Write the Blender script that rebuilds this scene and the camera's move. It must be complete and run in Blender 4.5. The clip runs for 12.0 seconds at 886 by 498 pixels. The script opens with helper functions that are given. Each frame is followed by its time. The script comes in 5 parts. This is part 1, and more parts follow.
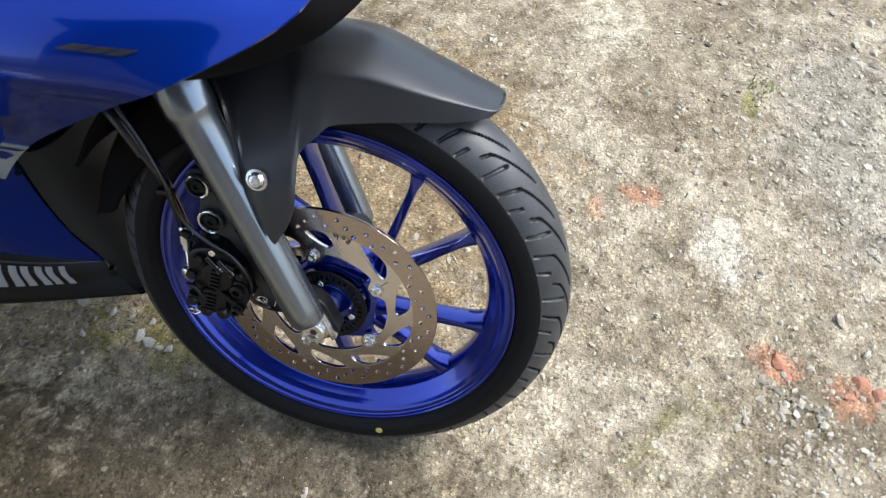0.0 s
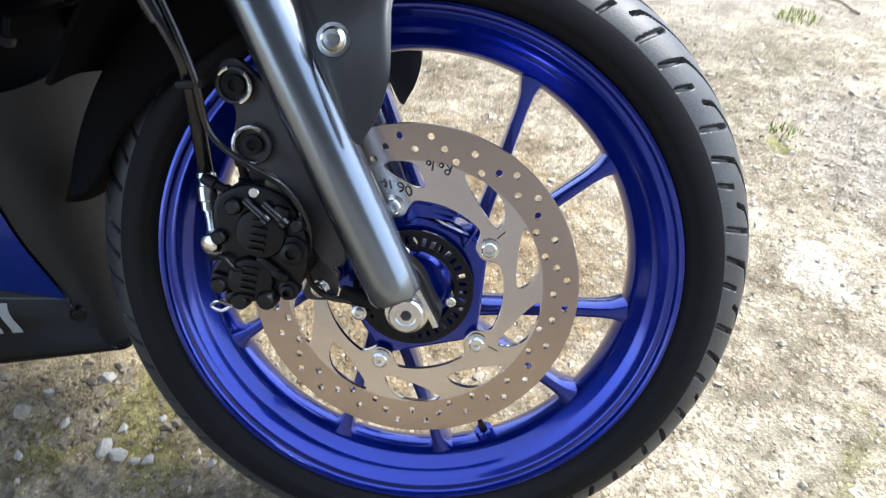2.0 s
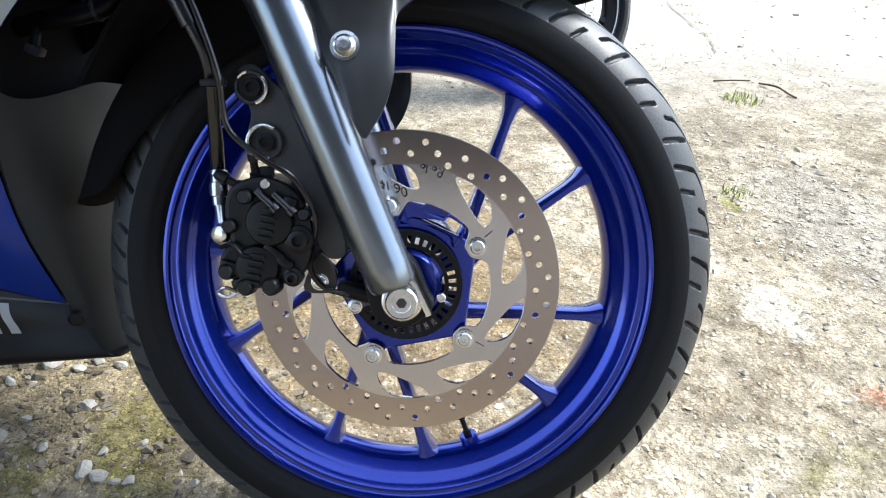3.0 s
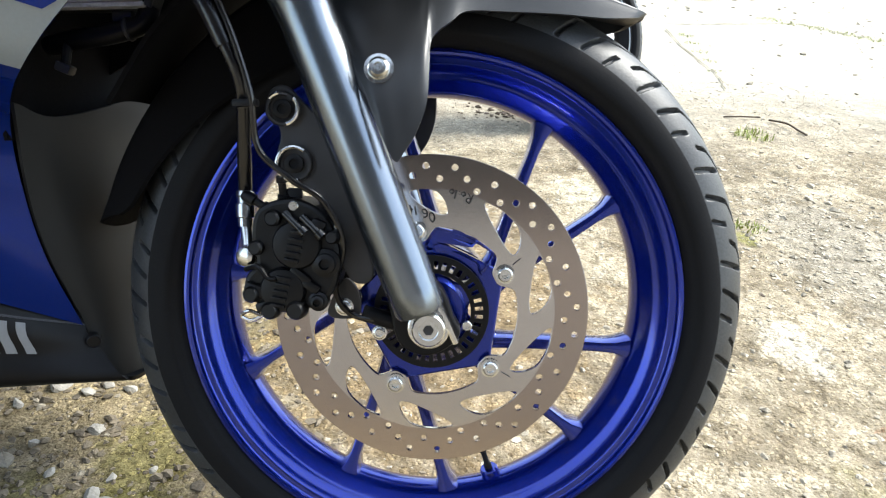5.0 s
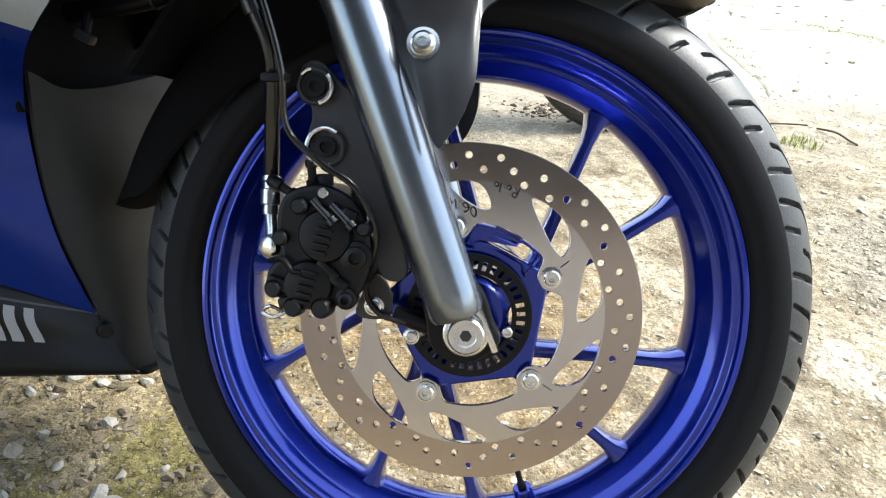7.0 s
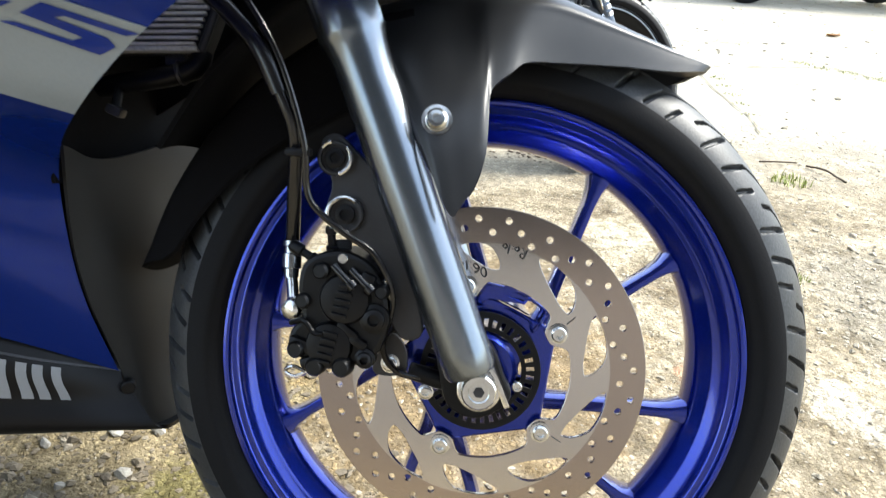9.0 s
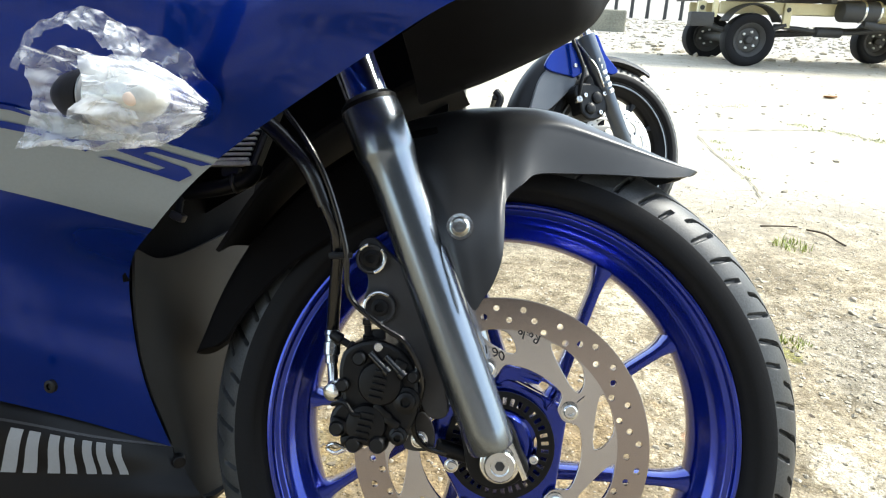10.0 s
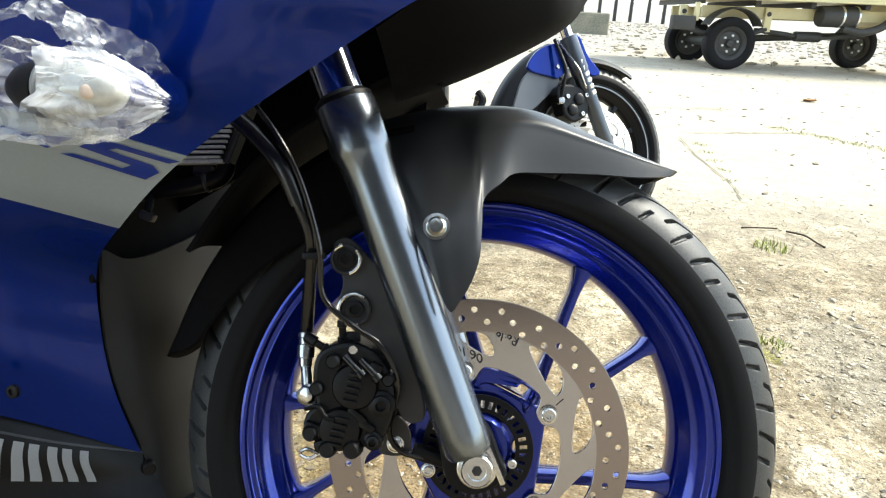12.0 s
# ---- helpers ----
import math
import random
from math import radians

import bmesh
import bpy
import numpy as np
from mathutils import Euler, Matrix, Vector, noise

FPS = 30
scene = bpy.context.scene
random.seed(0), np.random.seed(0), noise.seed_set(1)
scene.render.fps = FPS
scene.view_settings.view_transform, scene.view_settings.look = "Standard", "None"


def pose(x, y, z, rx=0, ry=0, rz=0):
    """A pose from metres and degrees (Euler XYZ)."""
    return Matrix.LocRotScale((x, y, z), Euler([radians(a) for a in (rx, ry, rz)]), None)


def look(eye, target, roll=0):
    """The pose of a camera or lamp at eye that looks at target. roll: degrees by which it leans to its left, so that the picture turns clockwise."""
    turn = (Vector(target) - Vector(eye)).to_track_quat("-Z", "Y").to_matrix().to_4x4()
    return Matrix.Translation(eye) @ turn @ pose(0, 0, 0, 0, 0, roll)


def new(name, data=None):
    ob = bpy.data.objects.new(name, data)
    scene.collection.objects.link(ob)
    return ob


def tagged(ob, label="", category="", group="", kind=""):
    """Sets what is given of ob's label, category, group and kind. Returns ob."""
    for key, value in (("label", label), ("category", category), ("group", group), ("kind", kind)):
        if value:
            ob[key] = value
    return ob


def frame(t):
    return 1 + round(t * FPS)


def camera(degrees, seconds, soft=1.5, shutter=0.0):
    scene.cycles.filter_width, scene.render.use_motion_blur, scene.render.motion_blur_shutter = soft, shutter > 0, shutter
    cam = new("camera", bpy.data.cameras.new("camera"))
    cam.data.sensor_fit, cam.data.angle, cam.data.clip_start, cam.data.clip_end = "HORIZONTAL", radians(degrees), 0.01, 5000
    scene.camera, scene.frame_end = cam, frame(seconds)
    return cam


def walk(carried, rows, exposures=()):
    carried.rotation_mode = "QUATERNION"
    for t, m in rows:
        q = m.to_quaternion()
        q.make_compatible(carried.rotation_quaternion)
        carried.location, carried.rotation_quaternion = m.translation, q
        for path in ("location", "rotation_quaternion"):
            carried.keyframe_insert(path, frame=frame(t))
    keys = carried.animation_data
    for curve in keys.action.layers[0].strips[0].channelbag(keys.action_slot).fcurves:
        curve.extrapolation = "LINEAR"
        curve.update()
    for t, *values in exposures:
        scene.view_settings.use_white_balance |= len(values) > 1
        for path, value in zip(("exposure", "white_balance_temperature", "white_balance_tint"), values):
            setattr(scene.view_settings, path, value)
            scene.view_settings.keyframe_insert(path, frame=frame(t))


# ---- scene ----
cam = camera(66.27, 12.0, soft=1.15, shutter=0.35)
PATH = [
    (0.0, 0.2105, -0.4669, 1.0346, 35.4, -1.06, 10.83),
    (0.5, 0.1139, -0.4694, 0.9112, 37.26, -2.27, 4.36),
    (1.0, 0.075, -0.4567, 0.8075, 39.34, -2.76, 2.84),
    (1.5, 0.0642, -0.455, 0.7438, 43.18, -3.28, 6.12),
    (2.0, 0.043, -0.5083, 0.6729, 53.26, -0.1, 2.5),
    (2.5, 0.0219, -0.568, 0.6284, 61.27, 0.28, 1.47),
    (3.0, 0.0206, -0.5926, 0.6309, 60.88, -2.07, 0.02),
    (4.8, 0.0058, -0.5963, 0.6258, 61.64, -2.83, 0.07),
    (5.0, -0.0014, -0.5854, 0.6212, 63.48, -2.96, 0.71),
    (5.5, -0.0075, -0.573, 0.6053, 62.95, -3.53, 1.68),
    (6.0, -0.0119, -0.5699, 0.6127, 65.21, -3.38, 2.57),
    (6.5, -0.0153, -0.5504, 0.5978, 64.3, -3.8, 2.91),
    (6.7, -0.0148, -0.543, 0.5952, 63.96, -4.04, 3.62),
    (8.3, -0.0097, -0.5342, 0.5923, 60.98, -3.27, 2.49),
    (8.5, -0.0116, -0.5402, 0.5965, 62.27, -2.99, 2.36),
    (9.0, -0.0291, -0.5567, 0.6268, 66.11, -3.67, 2.96),
    (9.5, -0.038, -0.5947, 0.6646, 68.35, -3.43, 3.25),
    (10.0, -0.042, -0.6173, 0.6829, 70.92, -2.83, 3.4),
    (10.5, -0.0381, -0.6181, 0.6838, 71.21, -3.04, 2.79),
    (11.0, -0.0404, -0.616, 0.6827, 71.23, -3.08, 2.69),
    (11.5, -0.0363, -0.6108, 0.6799, 71.13, -2.95, 2.56),
    (12.0, -0.0354, -0.606, 0.6783, 71.13, -3.28, 2.16),
]
walk(cam, [(t, pose(x, y, z, rx, ry, rz)) for t, x, y, z, rx, ry, rz in PATH],
     exposures=((0.0, 0.93, 6150, 10), (0.5, 1.10, 6100, 10), (1.5, 1.35, 6100, 10), (2.5, 1.48, 5950, 10), (3.0, 1.43, 6050, 8), (5.0, 1.42, 6450, 6), (9.0, 1.53, 6550, 6), (10.5, 1.36, 6650, 3), (12.0, 1.34, 6900, 3)))

# ---- world, sun ----
world = bpy.data.worlds.new("sky")
scene.world = world
world.use_nodes = True
wn = world.node_tree
sky = wn.nodes.new("ShaderNodeTexSky")
sky.sky_type, sky.sun_disc = "NISHITA", False
sky.sun_elevation, sky.sun_rotation = radians(45), radians(67)
sky.air_density, sky.dust_density = 1.0, 1.0
# clear sky seen through an even bright cloud layer
wn.links.new(sky.outputs[0], wn.nodes["Background"].inputs[0])
wn.nodes["Background"].inputs[1].default_value = 0.095
cloud = wn.nodes.new("ShaderNodeBackground")
cloud.inputs[0].default_value, cloud.inputs[1].default_value = (0.86, 0.95, 1.10, 1), 0.42
both_skies = wn.nodes.new("ShaderNodeAddShader")
wn.links.new(wn.nodes["Background"].outputs[0], both_skies.inputs[0])
wn.links.new(cloud.outputs[0], both_skies.inputs[1])
wn.links.new(both_skies.outputs[0], wn.nodes["World Output"].inputs["Surface"])
sun = new("sun", bpy.data.lights.new("sun", "SUN"))
sun.data.energy, sun.data.angle, sun.data.color = 3.1, radians(22), (1.0, 0.96, 0.90)
sun.matrix_world = look((4.5, 1.9, 4.9), (0, 0, 0))


# ---- materials ----
def material(name, base, rough, metal=0.0, coat=0.0, var=0.12, scale=30.0, bump=0.05, fine=400.0, spec=0.5, island=0.0):
    """A principled material with a coarse and a fine variation of colour, gloss and relief."""
    m = bpy.data.materials.new(name)
    m.use_nodes = True
    nt = m.node_tree
    n, link = nt.nodes, nt.links.new
    p = n["Principled BSDF"]
    tc = n.new("ShaderNodeTexCoord")
    coarse = n.new("ShaderNodeTexNoise")
    coarse.inputs["Scale"].default_value, coarse.inputs["Detail"].default_value = scale, 5
    grain = n.new("ShaderNodeTexNoise")
    grain.inputs["Scale"].default_value, grain.inputs["Detail"].default_value = fine, 3
    link(tc.outputs["Object"], coarse.inputs["Vector"])
    link(tc.outputs["Object"], grain.inputs["Vector"])
    both = n.new("ShaderNodeMath")
    both.operation = "ADD"
    link(coarse.outputs["Fac"], both.inputs[0])
    link(grain.outputs["Fac"], both.inputs[1])
    fac = both.outputs[0]
    if island:
        geo = n.new("ShaderNodeNewGeometry")
        spread = n.new("ShaderNodeMath")
        spread.operation = "MULTIPLY_ADD"
        spread.inputs[1].default_value, spread.inputs[2].default_value = island, -island / 2
        link(geo.outputs["Random Per Island"], spread.inputs[0])
        plus = n.new("ShaderNodeMath")
        plus.operation = "ADD"
        link(fac, plus.inputs[0])
        link(spread.outputs[0], plus.inputs[1])
        fac = plus.outputs[0]
    ramp = n.new("ShaderNodeValToRGB")
    ramp.color_ramp.elements[0].position, ramp.color_ramp.elements[1].position = 0.3, 0.7
    ramp.color_ramp.elements[0].color = (*[c * (1 - var) for c in base], 1)
    ramp.color_ramp.elements[1].color = (*[min(1, c * (1 + var)) for c in base], 1)
    half = n.new("ShaderNodeMath")
    half.operation = "MULTIPLY"
    half.inputs[1].default_value = 0.5
    link(fac, half.inputs[0])
    link(half.outputs[0], ramp.inputs["Fac"])
    link(ramp.outputs["Color"], p.inputs["Base Color"])
    gloss = n.new("ShaderNodeMapRange")
    gloss.inputs["To Min"].default_value, gloss.inputs["To Max"].default_value = max(0.02, rough * 0.8), min(1, rough * 1.2)
    link(coarse.outputs["Fac"], gloss.inputs["Value"])
    link(gloss.outputs["Result"], p.inputs["Roughness"])
    p.inputs["Metallic"].default_value = metal
    p.inputs["Coat Weight"].default_value = coat
    p.inputs["Coat Roughness"].default_value = 0.06
    p.inputs["Specular IOR Level"].default_value = spec
    if bump:
        b = n.new("ShaderNodeBump")
        b.inputs["Strength"].default_value, b.inputs["Distance"].default_value = bump, 0.002
        link(grain.outputs["Fac"], b.inputs["Height"])
        link(b.outputs["Normal"], p.inputs["Normal"])
    return m


def lacquered(m, weight, ior, rough):
    """A clear lacquer over the paint."""
    p = m.node_tree.nodes["Principled BSDF"]
    p.inputs["Coat Weight"].default_value, p.inputs["Coat IOR"].default_value, p.inputs["Coat Roughness"].default_value = weight, ior, rough
    return m


BLUE = lacquered(material("gloss_blue_paint", (0.0013, 0.022, 0.225), 0.24, 0.5, 0.30, 0.08, 12, 0.0, 900, 0.1), 0.55, 1.45, 0.04)
RIMBLUE = lacquered(material("satin_blue_paint", (0.004, 0.022, 0.30), 0.22, 0.75, 0.6, 0.08, 20, 0.008, 700, 0.4), 1.0, 1.5, 0.08)
RUBBER = material("tyre_rubber", (0.036, 0.038, 0.040), 0.48, 0, 0, 0.5, 26, 0.10, 500)
SIDEWALL = material("sidewall_rubber", (0.006, 0.006, 0.007), 0.66, 0, 0, 0.3, 30, 0.08, 600, 0.2)
PLASTIC = material("matt_grey_plastic", (0.017, 0.018, 0.020), 0.38, 0.0, 0, 0.12, 25, 0.06, 1500, 0.6)
BLACKP = material("black_plastic", (0.005, 0.005, 0.006), 0.42, 0, 0, 0.2, 25, 0.12, 1200, 0.25)
DARKGREY = material("grained_dark_plastic", (0.027, 0.027, 0.026), 0.58, 0, 0, 0.15, 20, 0.25, 1500, 0.3)
FORKM = material("satin_grey_alloy", (0.225, 0.253, 0.287), 0.25, 0.95, 0.10, 0.02, 6, 0.0, 900)
CALIPER = material("black_cast_alloy", (0.004, 0.004, 0.0045), 0.36, 0.0, 0, 0.3, 60, 0.10, 1600, 0.28)
STEEL = material("zinc_steel", (0.72, 0.72, 0.70), 0.20, 1.0, 0, 0.15, 120, 0.06, 800)
CHROME = material("chrome_tube", (0.75, 0.76, 0.78), 0.10, 1.0, 0, 0.04, 60, 0.0)
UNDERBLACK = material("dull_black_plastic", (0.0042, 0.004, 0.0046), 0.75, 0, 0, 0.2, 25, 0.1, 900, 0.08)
# near-black that puts the shade of the fairing gaps into the colour
BLACKMATT = material("gap_shade_black", (0.0045, 0.0043, 0.0047), 0.85, 0, 0, 0.3, 25, 0.1, 300, 0.1)
BRACKET = material("grey_bracket_alloy", (0.052, 0.052, 0.055), 0.42, 0.5, 0, 0.15, 50, 0.1, 900)
HOSE = material("glossy_black_hose", (0.006, 0.006, 0.007), 0.24, 0, 0, 0.15, 40, 0.05, 900, 0.6)
RADIATOR = material("bare_aluminium", (0.62, 0.62, 0.60), 0.5, 0.35, 0, 0.25, 60, 0.2)
SILVER = material("silver_decal", (0.24, 0.27, 0.285), 0.40, 0.1, 0.3, 0.05, 20, 0.02)
WHITE = material("white_lettering", (0.27, 0.28, 0.29), 0.45, 0, 0, 0.06, 30, 0.03)
INK = material("marker_ink", (0.012, 0.012, 0.014), 0.5, 0, 0, 0.2, 200, 0)
YELLOW = material("yellow_paint_dot", (0.55, 0.47, 0.16), 0.6, 0, 0, 0.25, 300, 0.1)
GOLD = material("dull_gold_lettering", (0.022, 0.022, 0.026), 0.45, 0.3, 0.3, 0.1, 100, 0)
CREAM = material("cream_truck_paint", (0.62, 0.55, 0.32), 0.45, 0, 0.2, 0.12, 6, 0.05, 80)
TRUCKBLACK = material("dusty_black_paint", (0.035, 0.034, 0.032), 0.6, 0, 0, 0.3, 8, 0.2, 90)
CONCRETE = material("mossy_concrete", (0.22, 0.21, 0.16), 0.9, 0, 0, 0.45, 3, 0.6, 25)
STONEDARK = material("damp_stone", (0.175, 0.146, 0.105), 0.8, 0, 0, 0.4, 40, 0.5, 300, 0.3, 0.9)
DISCFAR = material("pale_steel", (0.75, 0.75, 0.74), 0.5, 0.6, 0, 0.05, 40, 0.05)
STONE = material("gravel_stone", (0.40, 0.355, 0.275), 0.85, 0, 0, 0.35, 40, 0.5, 300, 0.3, 0.7)
LEAFDRY = material("dry_leaf", (0.30, 0.15, 0.05), 0.7, 0, 0, 0.3, 60, 0.3, 200)
STONEGREY = material("grey_field_stone", (0.33, 0.315, 0.28), 0.85, 0, 0, 0.3, 60, 0.5, 300, 0.3)
GRASSM = material("grass_blade", (0.30, 0.34, 0.10), 0.6, 0, 0, 0.35, 30, 0.1, 200, 0.4, 1.0)
TWIG = material("dead_twig", (0.09, 0.065, 0.045), 0.8, 0, 0, 0.3, 60, 0.4, 300)
SOIL = material("dry_joint_soil", (0.20, 0.175, 0.12), 0.95, 0, 0, 0.5, 30, 0.6, 200)
AMBER = material("amber_bulb", (0.75, 0.59, 0.48), 0.45, 0, 0.3, 0.1, 80, 0)
LENSW = material("white_reflector", (0.62, 0.63, 0.61), 0.22, 0.2, 0.5, 0.16, 90, 0.05)

GREYPAINT = material("dull_grey_paint", (0.11, 0.12, 0.135), 0.4, 0, 0.2, 0.1, 20, 0.02)
PALEALLOY = material("slate_satin_alloy", (0.10, 0.115, 0.14), 0.34, 0.8, 0, 0.05, 30, 0.01)
# dark and pale tones of the added, unseen walls, set for their reflections
DARKWALL = material("dark_unseen_wall", (0.045, 0.045, 0.048), 0.9, 0, 0, 0.3, 2, 0.3, 40)
PALEWALL = material("pale_unseen_wall", (0.29, 0.265, 0.24), 0.9, 0, 0, 0.3, 2, 0.3, 40)


def disc_steel():
    """Stainless steel: a duller, browner rubbing band outside a brighter ring."""
    m = material("disc_steel", (0.62, 0.585, 0.56), 0.18, 1.0, 0, 0.06, 18, 0.02, 900)
    n, link = m.node_tree.nodes, m.node_tree.links.new
    p = n["Principled BSDF"]
    old = p.inputs["Base Color"].links[0].from_socket
    tc = n.new("ShaderNodeTexCoord")
    flat = n.new("ShaderNodeVectorMath")
    flat.operation = "MULTIPLY"
    flat.inputs[1].default_value = (1, 0, 1)
    size = n.new("ShaderNodeVectorMath")
    size.operation = "LENGTH"
    link(tc.outputs["Object"], flat.inputs[0])
    link(flat.outputs[0], size.inputs[0])
    band = n.new("ShaderNodeMapRange")
    band.inputs["From Min"].default_value, band.inputs["From Max"].default_value = 0.1105, 0.1115
    link(size.outputs["Value"], band.inputs["Value"])
    mix = n.new("ShaderNodeMix")
    mix.data_type = "RGBA"
    mix.inputs[7].default_value = (0.44, 0.375, 0.335, 1)
    link(band.outputs["Result"], mix.inputs[0])
    link(old, mix.inputs[6])
    link(mix.outputs[2], p.inputs["Base Color"])
    return m


DISC = disc_steel()


def film_plastic():
    """Crumpled clear polythene: partly see-through, partly milky, glossy."""
    m = bpy.data.materials.new("clear_polythene")
    m.use_nodes = True
    n, link = m.node_tree.nodes, m.node_tree.links.new
    out = n["Material Output"]
    p = n["Principled BSDF"]
    p.inputs["Base Color"].default_value = (0.85, 0.87, 0.9, 1)
    p.inputs["Roughness"].default_value = 0.26
    p.inputs["Specular IOR Level"].default_value = 0.8
    tr = n.new("ShaderNodeBsdfTransparent")
    mix = n.new("ShaderNodeMixShader")
    tc = n.new("ShaderNodeTexCoord")
    noi = n.new("ShaderNodeTexNoise")
    noi.inputs["Scale"].default_value, noi.inputs["Detail"].default_value, noi.inputs["Distortion"].default_value = 42, 6, 1.6
    ramp = n.new("ShaderNodeValToRGB")
    ramp.color_ramp.elements[0].position, ramp.color_ramp.elements[1].position = 0.40, 0.62
    ramp.color_ramp.elements[0].color, ramp.color_ramp.elements[1].color = (0.13, 0.13, 0.13, 1), (0.52, 0.52, 0.52, 1)
    b = n.new("ShaderNodeBump")
    b.inputs["Strength"].default_value, b.inputs["Distance"].default_value = 0.3, 0.003
    link(tc.outputs["Object"], noi.inputs["Vector"])
    link(noi.outputs["Fac"], ramp.inputs["Fac"])
    link(noi.outputs["Fac"], b.inputs["Height"])
    link(b.outputs["Normal"], p.inputs["Normal"])
    link(ramp.outputs["Color"], mix.inputs["Fac"])
    link(tr.outputs[0], mix.inputs[1])
    link(p.outputs[0], mix.inputs[2])
    link(mix.outputs[0], out.inputs["Surface"])
    return m


FILM = film_plastic()


def ground_material():
    """Old broken concrete and packed gravel with dirt, moss, pale repairs, red clay spots and some painted shade."""
    m = bpy.data.materials.new("weathered_concrete_ground")
    m.use_nodes = True
    n, link = m.node_tree.nodes, m.node_tree.links.new
    p = n["Principled BSDF"]
    p.inputs["Roughness"].default_value = 0.92
    p.inputs["Specular IOR Level"].default_value = 0.25
    tc = n.new("ShaderNodeTexCoord")
    xyz = tc.outputs["Object"]

    def noise_fac(scale, detail=6, dist=0.0, rough=0.6):
        t = n.new("ShaderNodeTexNoise")
        t.inputs["Scale"].default_value, t.inputs["Detail"].default_value = scale, detail
        t.inputs["Distortion"].default_value, t.inputs["Roughness"].default_value = dist, rough
        link(xyz, t.inputs["Vector"])
        return t.outputs["Fac"]

    def ramped(fac, a, b, ca=(0, 0, 0), cb=(1, 1, 1)):
        t = n.new("ShaderNodeValToRGB")
        t.color_ramp.elements[0].position, t.color_ramp.elements[1].position = a, b
        t.color_ramp.elements[0].color, t.color_ramp.elements[1].color = (*ca, 1), (*cb, 1)
        link(fac, t.inputs["Fac"])
        return t.outputs["Color"]

    def mixed(fac, a, b, kind="MIX"):
        t = n.new("ShaderNodeMix")
        t.data_type, t.blend_type = "RGBA", kind
        if isinstance(fac, float):
            t.inputs[0].default_value = fac
        else:
            link(fac, t.inputs[0])
        for slot, v in ((6, a), (7, b)):
            if isinstance(v, tuple):
                t.inputs[slot].default_value = (*v, 1)
            else:
                link(v, t.inputs[slot])
        return t.outputs[2]

    def calc(op, a, b, c=None):
        t = n.new("ShaderNodeMath")
        t.operation = op
        for i, v in enumerate((a, b, c)):
            if isinstance(v, (int, float)):
                t.inputs[i].default_value = v
            elif v is not None:
                link(v, t.inputs[i])
        return t.outputs[0]

    # base tone: dusty tan to brown
    col = ramped(noise_fac(5.0, 9, 0.4, 0.68), 0.32, 0.68, (0.165, 0.130, 0.085), (0.45, 0.395, 0.30))
    # dark damp dirt and organic stain in patches
    col = mixed(calc("MULTIPLY", ramped(noise_fac(2.3, 8, 0.8, 0.65), 0.47, 0.66), 0.7), col, (0.120, 0.094, 0.058))
    # moss
    col = mixed(calc("MULTIPLY", ramped(noise_fac(3.1, 9, 1.0, 0.7), 0.60, 0.70), 0.55), col, (0.125, 0.12, 0.03))

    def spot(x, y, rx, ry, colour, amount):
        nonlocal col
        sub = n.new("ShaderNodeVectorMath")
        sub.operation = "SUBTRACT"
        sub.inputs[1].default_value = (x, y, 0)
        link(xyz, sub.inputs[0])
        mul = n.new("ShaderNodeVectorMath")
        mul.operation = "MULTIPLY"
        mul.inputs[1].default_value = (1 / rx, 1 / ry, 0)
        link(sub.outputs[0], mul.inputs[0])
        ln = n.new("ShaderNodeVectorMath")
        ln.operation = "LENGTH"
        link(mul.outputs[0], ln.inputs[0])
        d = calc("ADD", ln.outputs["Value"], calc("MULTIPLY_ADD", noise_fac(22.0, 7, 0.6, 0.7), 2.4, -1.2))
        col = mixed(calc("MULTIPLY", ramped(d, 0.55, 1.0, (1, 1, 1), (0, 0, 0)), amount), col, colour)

    # damp brown soil behind and under the wheel, partly painted shade, moss by its side
    spot(-0.62, 0.20, 0.60, 0.46, (0.25, 0.205, 0.125), 0.8)
    # the next three darken the damp soil further: shade put into its colour
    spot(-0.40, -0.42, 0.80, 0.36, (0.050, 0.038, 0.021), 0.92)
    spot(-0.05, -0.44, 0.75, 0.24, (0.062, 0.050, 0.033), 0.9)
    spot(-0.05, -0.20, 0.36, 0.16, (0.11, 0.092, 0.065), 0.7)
    spot(-0.345, 0.045, 0.075, 0.09, (0.15, 0.14, 0.035), 0.6)
    spot(-0.305, -0.04, 0.05, 0.05, (0.14, 0.135, 0.035), 0.5)
    spot(-0.45, -0.03, 0.06, 0.05, (0.13, 0.125, 0.035), 0.6)
    spot(-0.30, 0.30, 0.12, 0.14, (0.19, 0.165, 0.07), 0.45)
    spot(-0.02, 0.45, 0.36, 0.46, (0.22, 0.158, 0.085), 0.78)
    # pale repairs
    spot(0.605, 0.36, 0.065, 0.09, (0.58, 0.54, 0.46), 0.7)
    spot(0.42, 0.02, 0.10, 0.08, (0.42, 0.38, 0.30), 0.35)
    spot(0.36, 1.0, 0.10, 0.13, (0.52, 0.48, 0.38), 0.6)
    # crushed brick
    spot(0.685, 0.14, 0.05, 0.045, (0.36, 0.15, 0.085), 0.65)
    spot(0.80, 0.10, 0.05, 0.05, (0.36, 0.16, 0.09), 0.6)
    spot(0.455, 0.47, 0.05, 0.03, (0.48, 0.22, 0.13), 0.6)
    spot(0.365, 0.42, 0.02, 0.04, (0.46, 0.24, 0.15), 0.5)
    spot(0.69, 0.78, 0.025, 0.05, (0.22, 0.22, 0.05), 0.7)
    # rubble strip
    spot(0.90, 0.70, 0.20, 0.45, (0.30, 0.28, 0.24), 0.55)
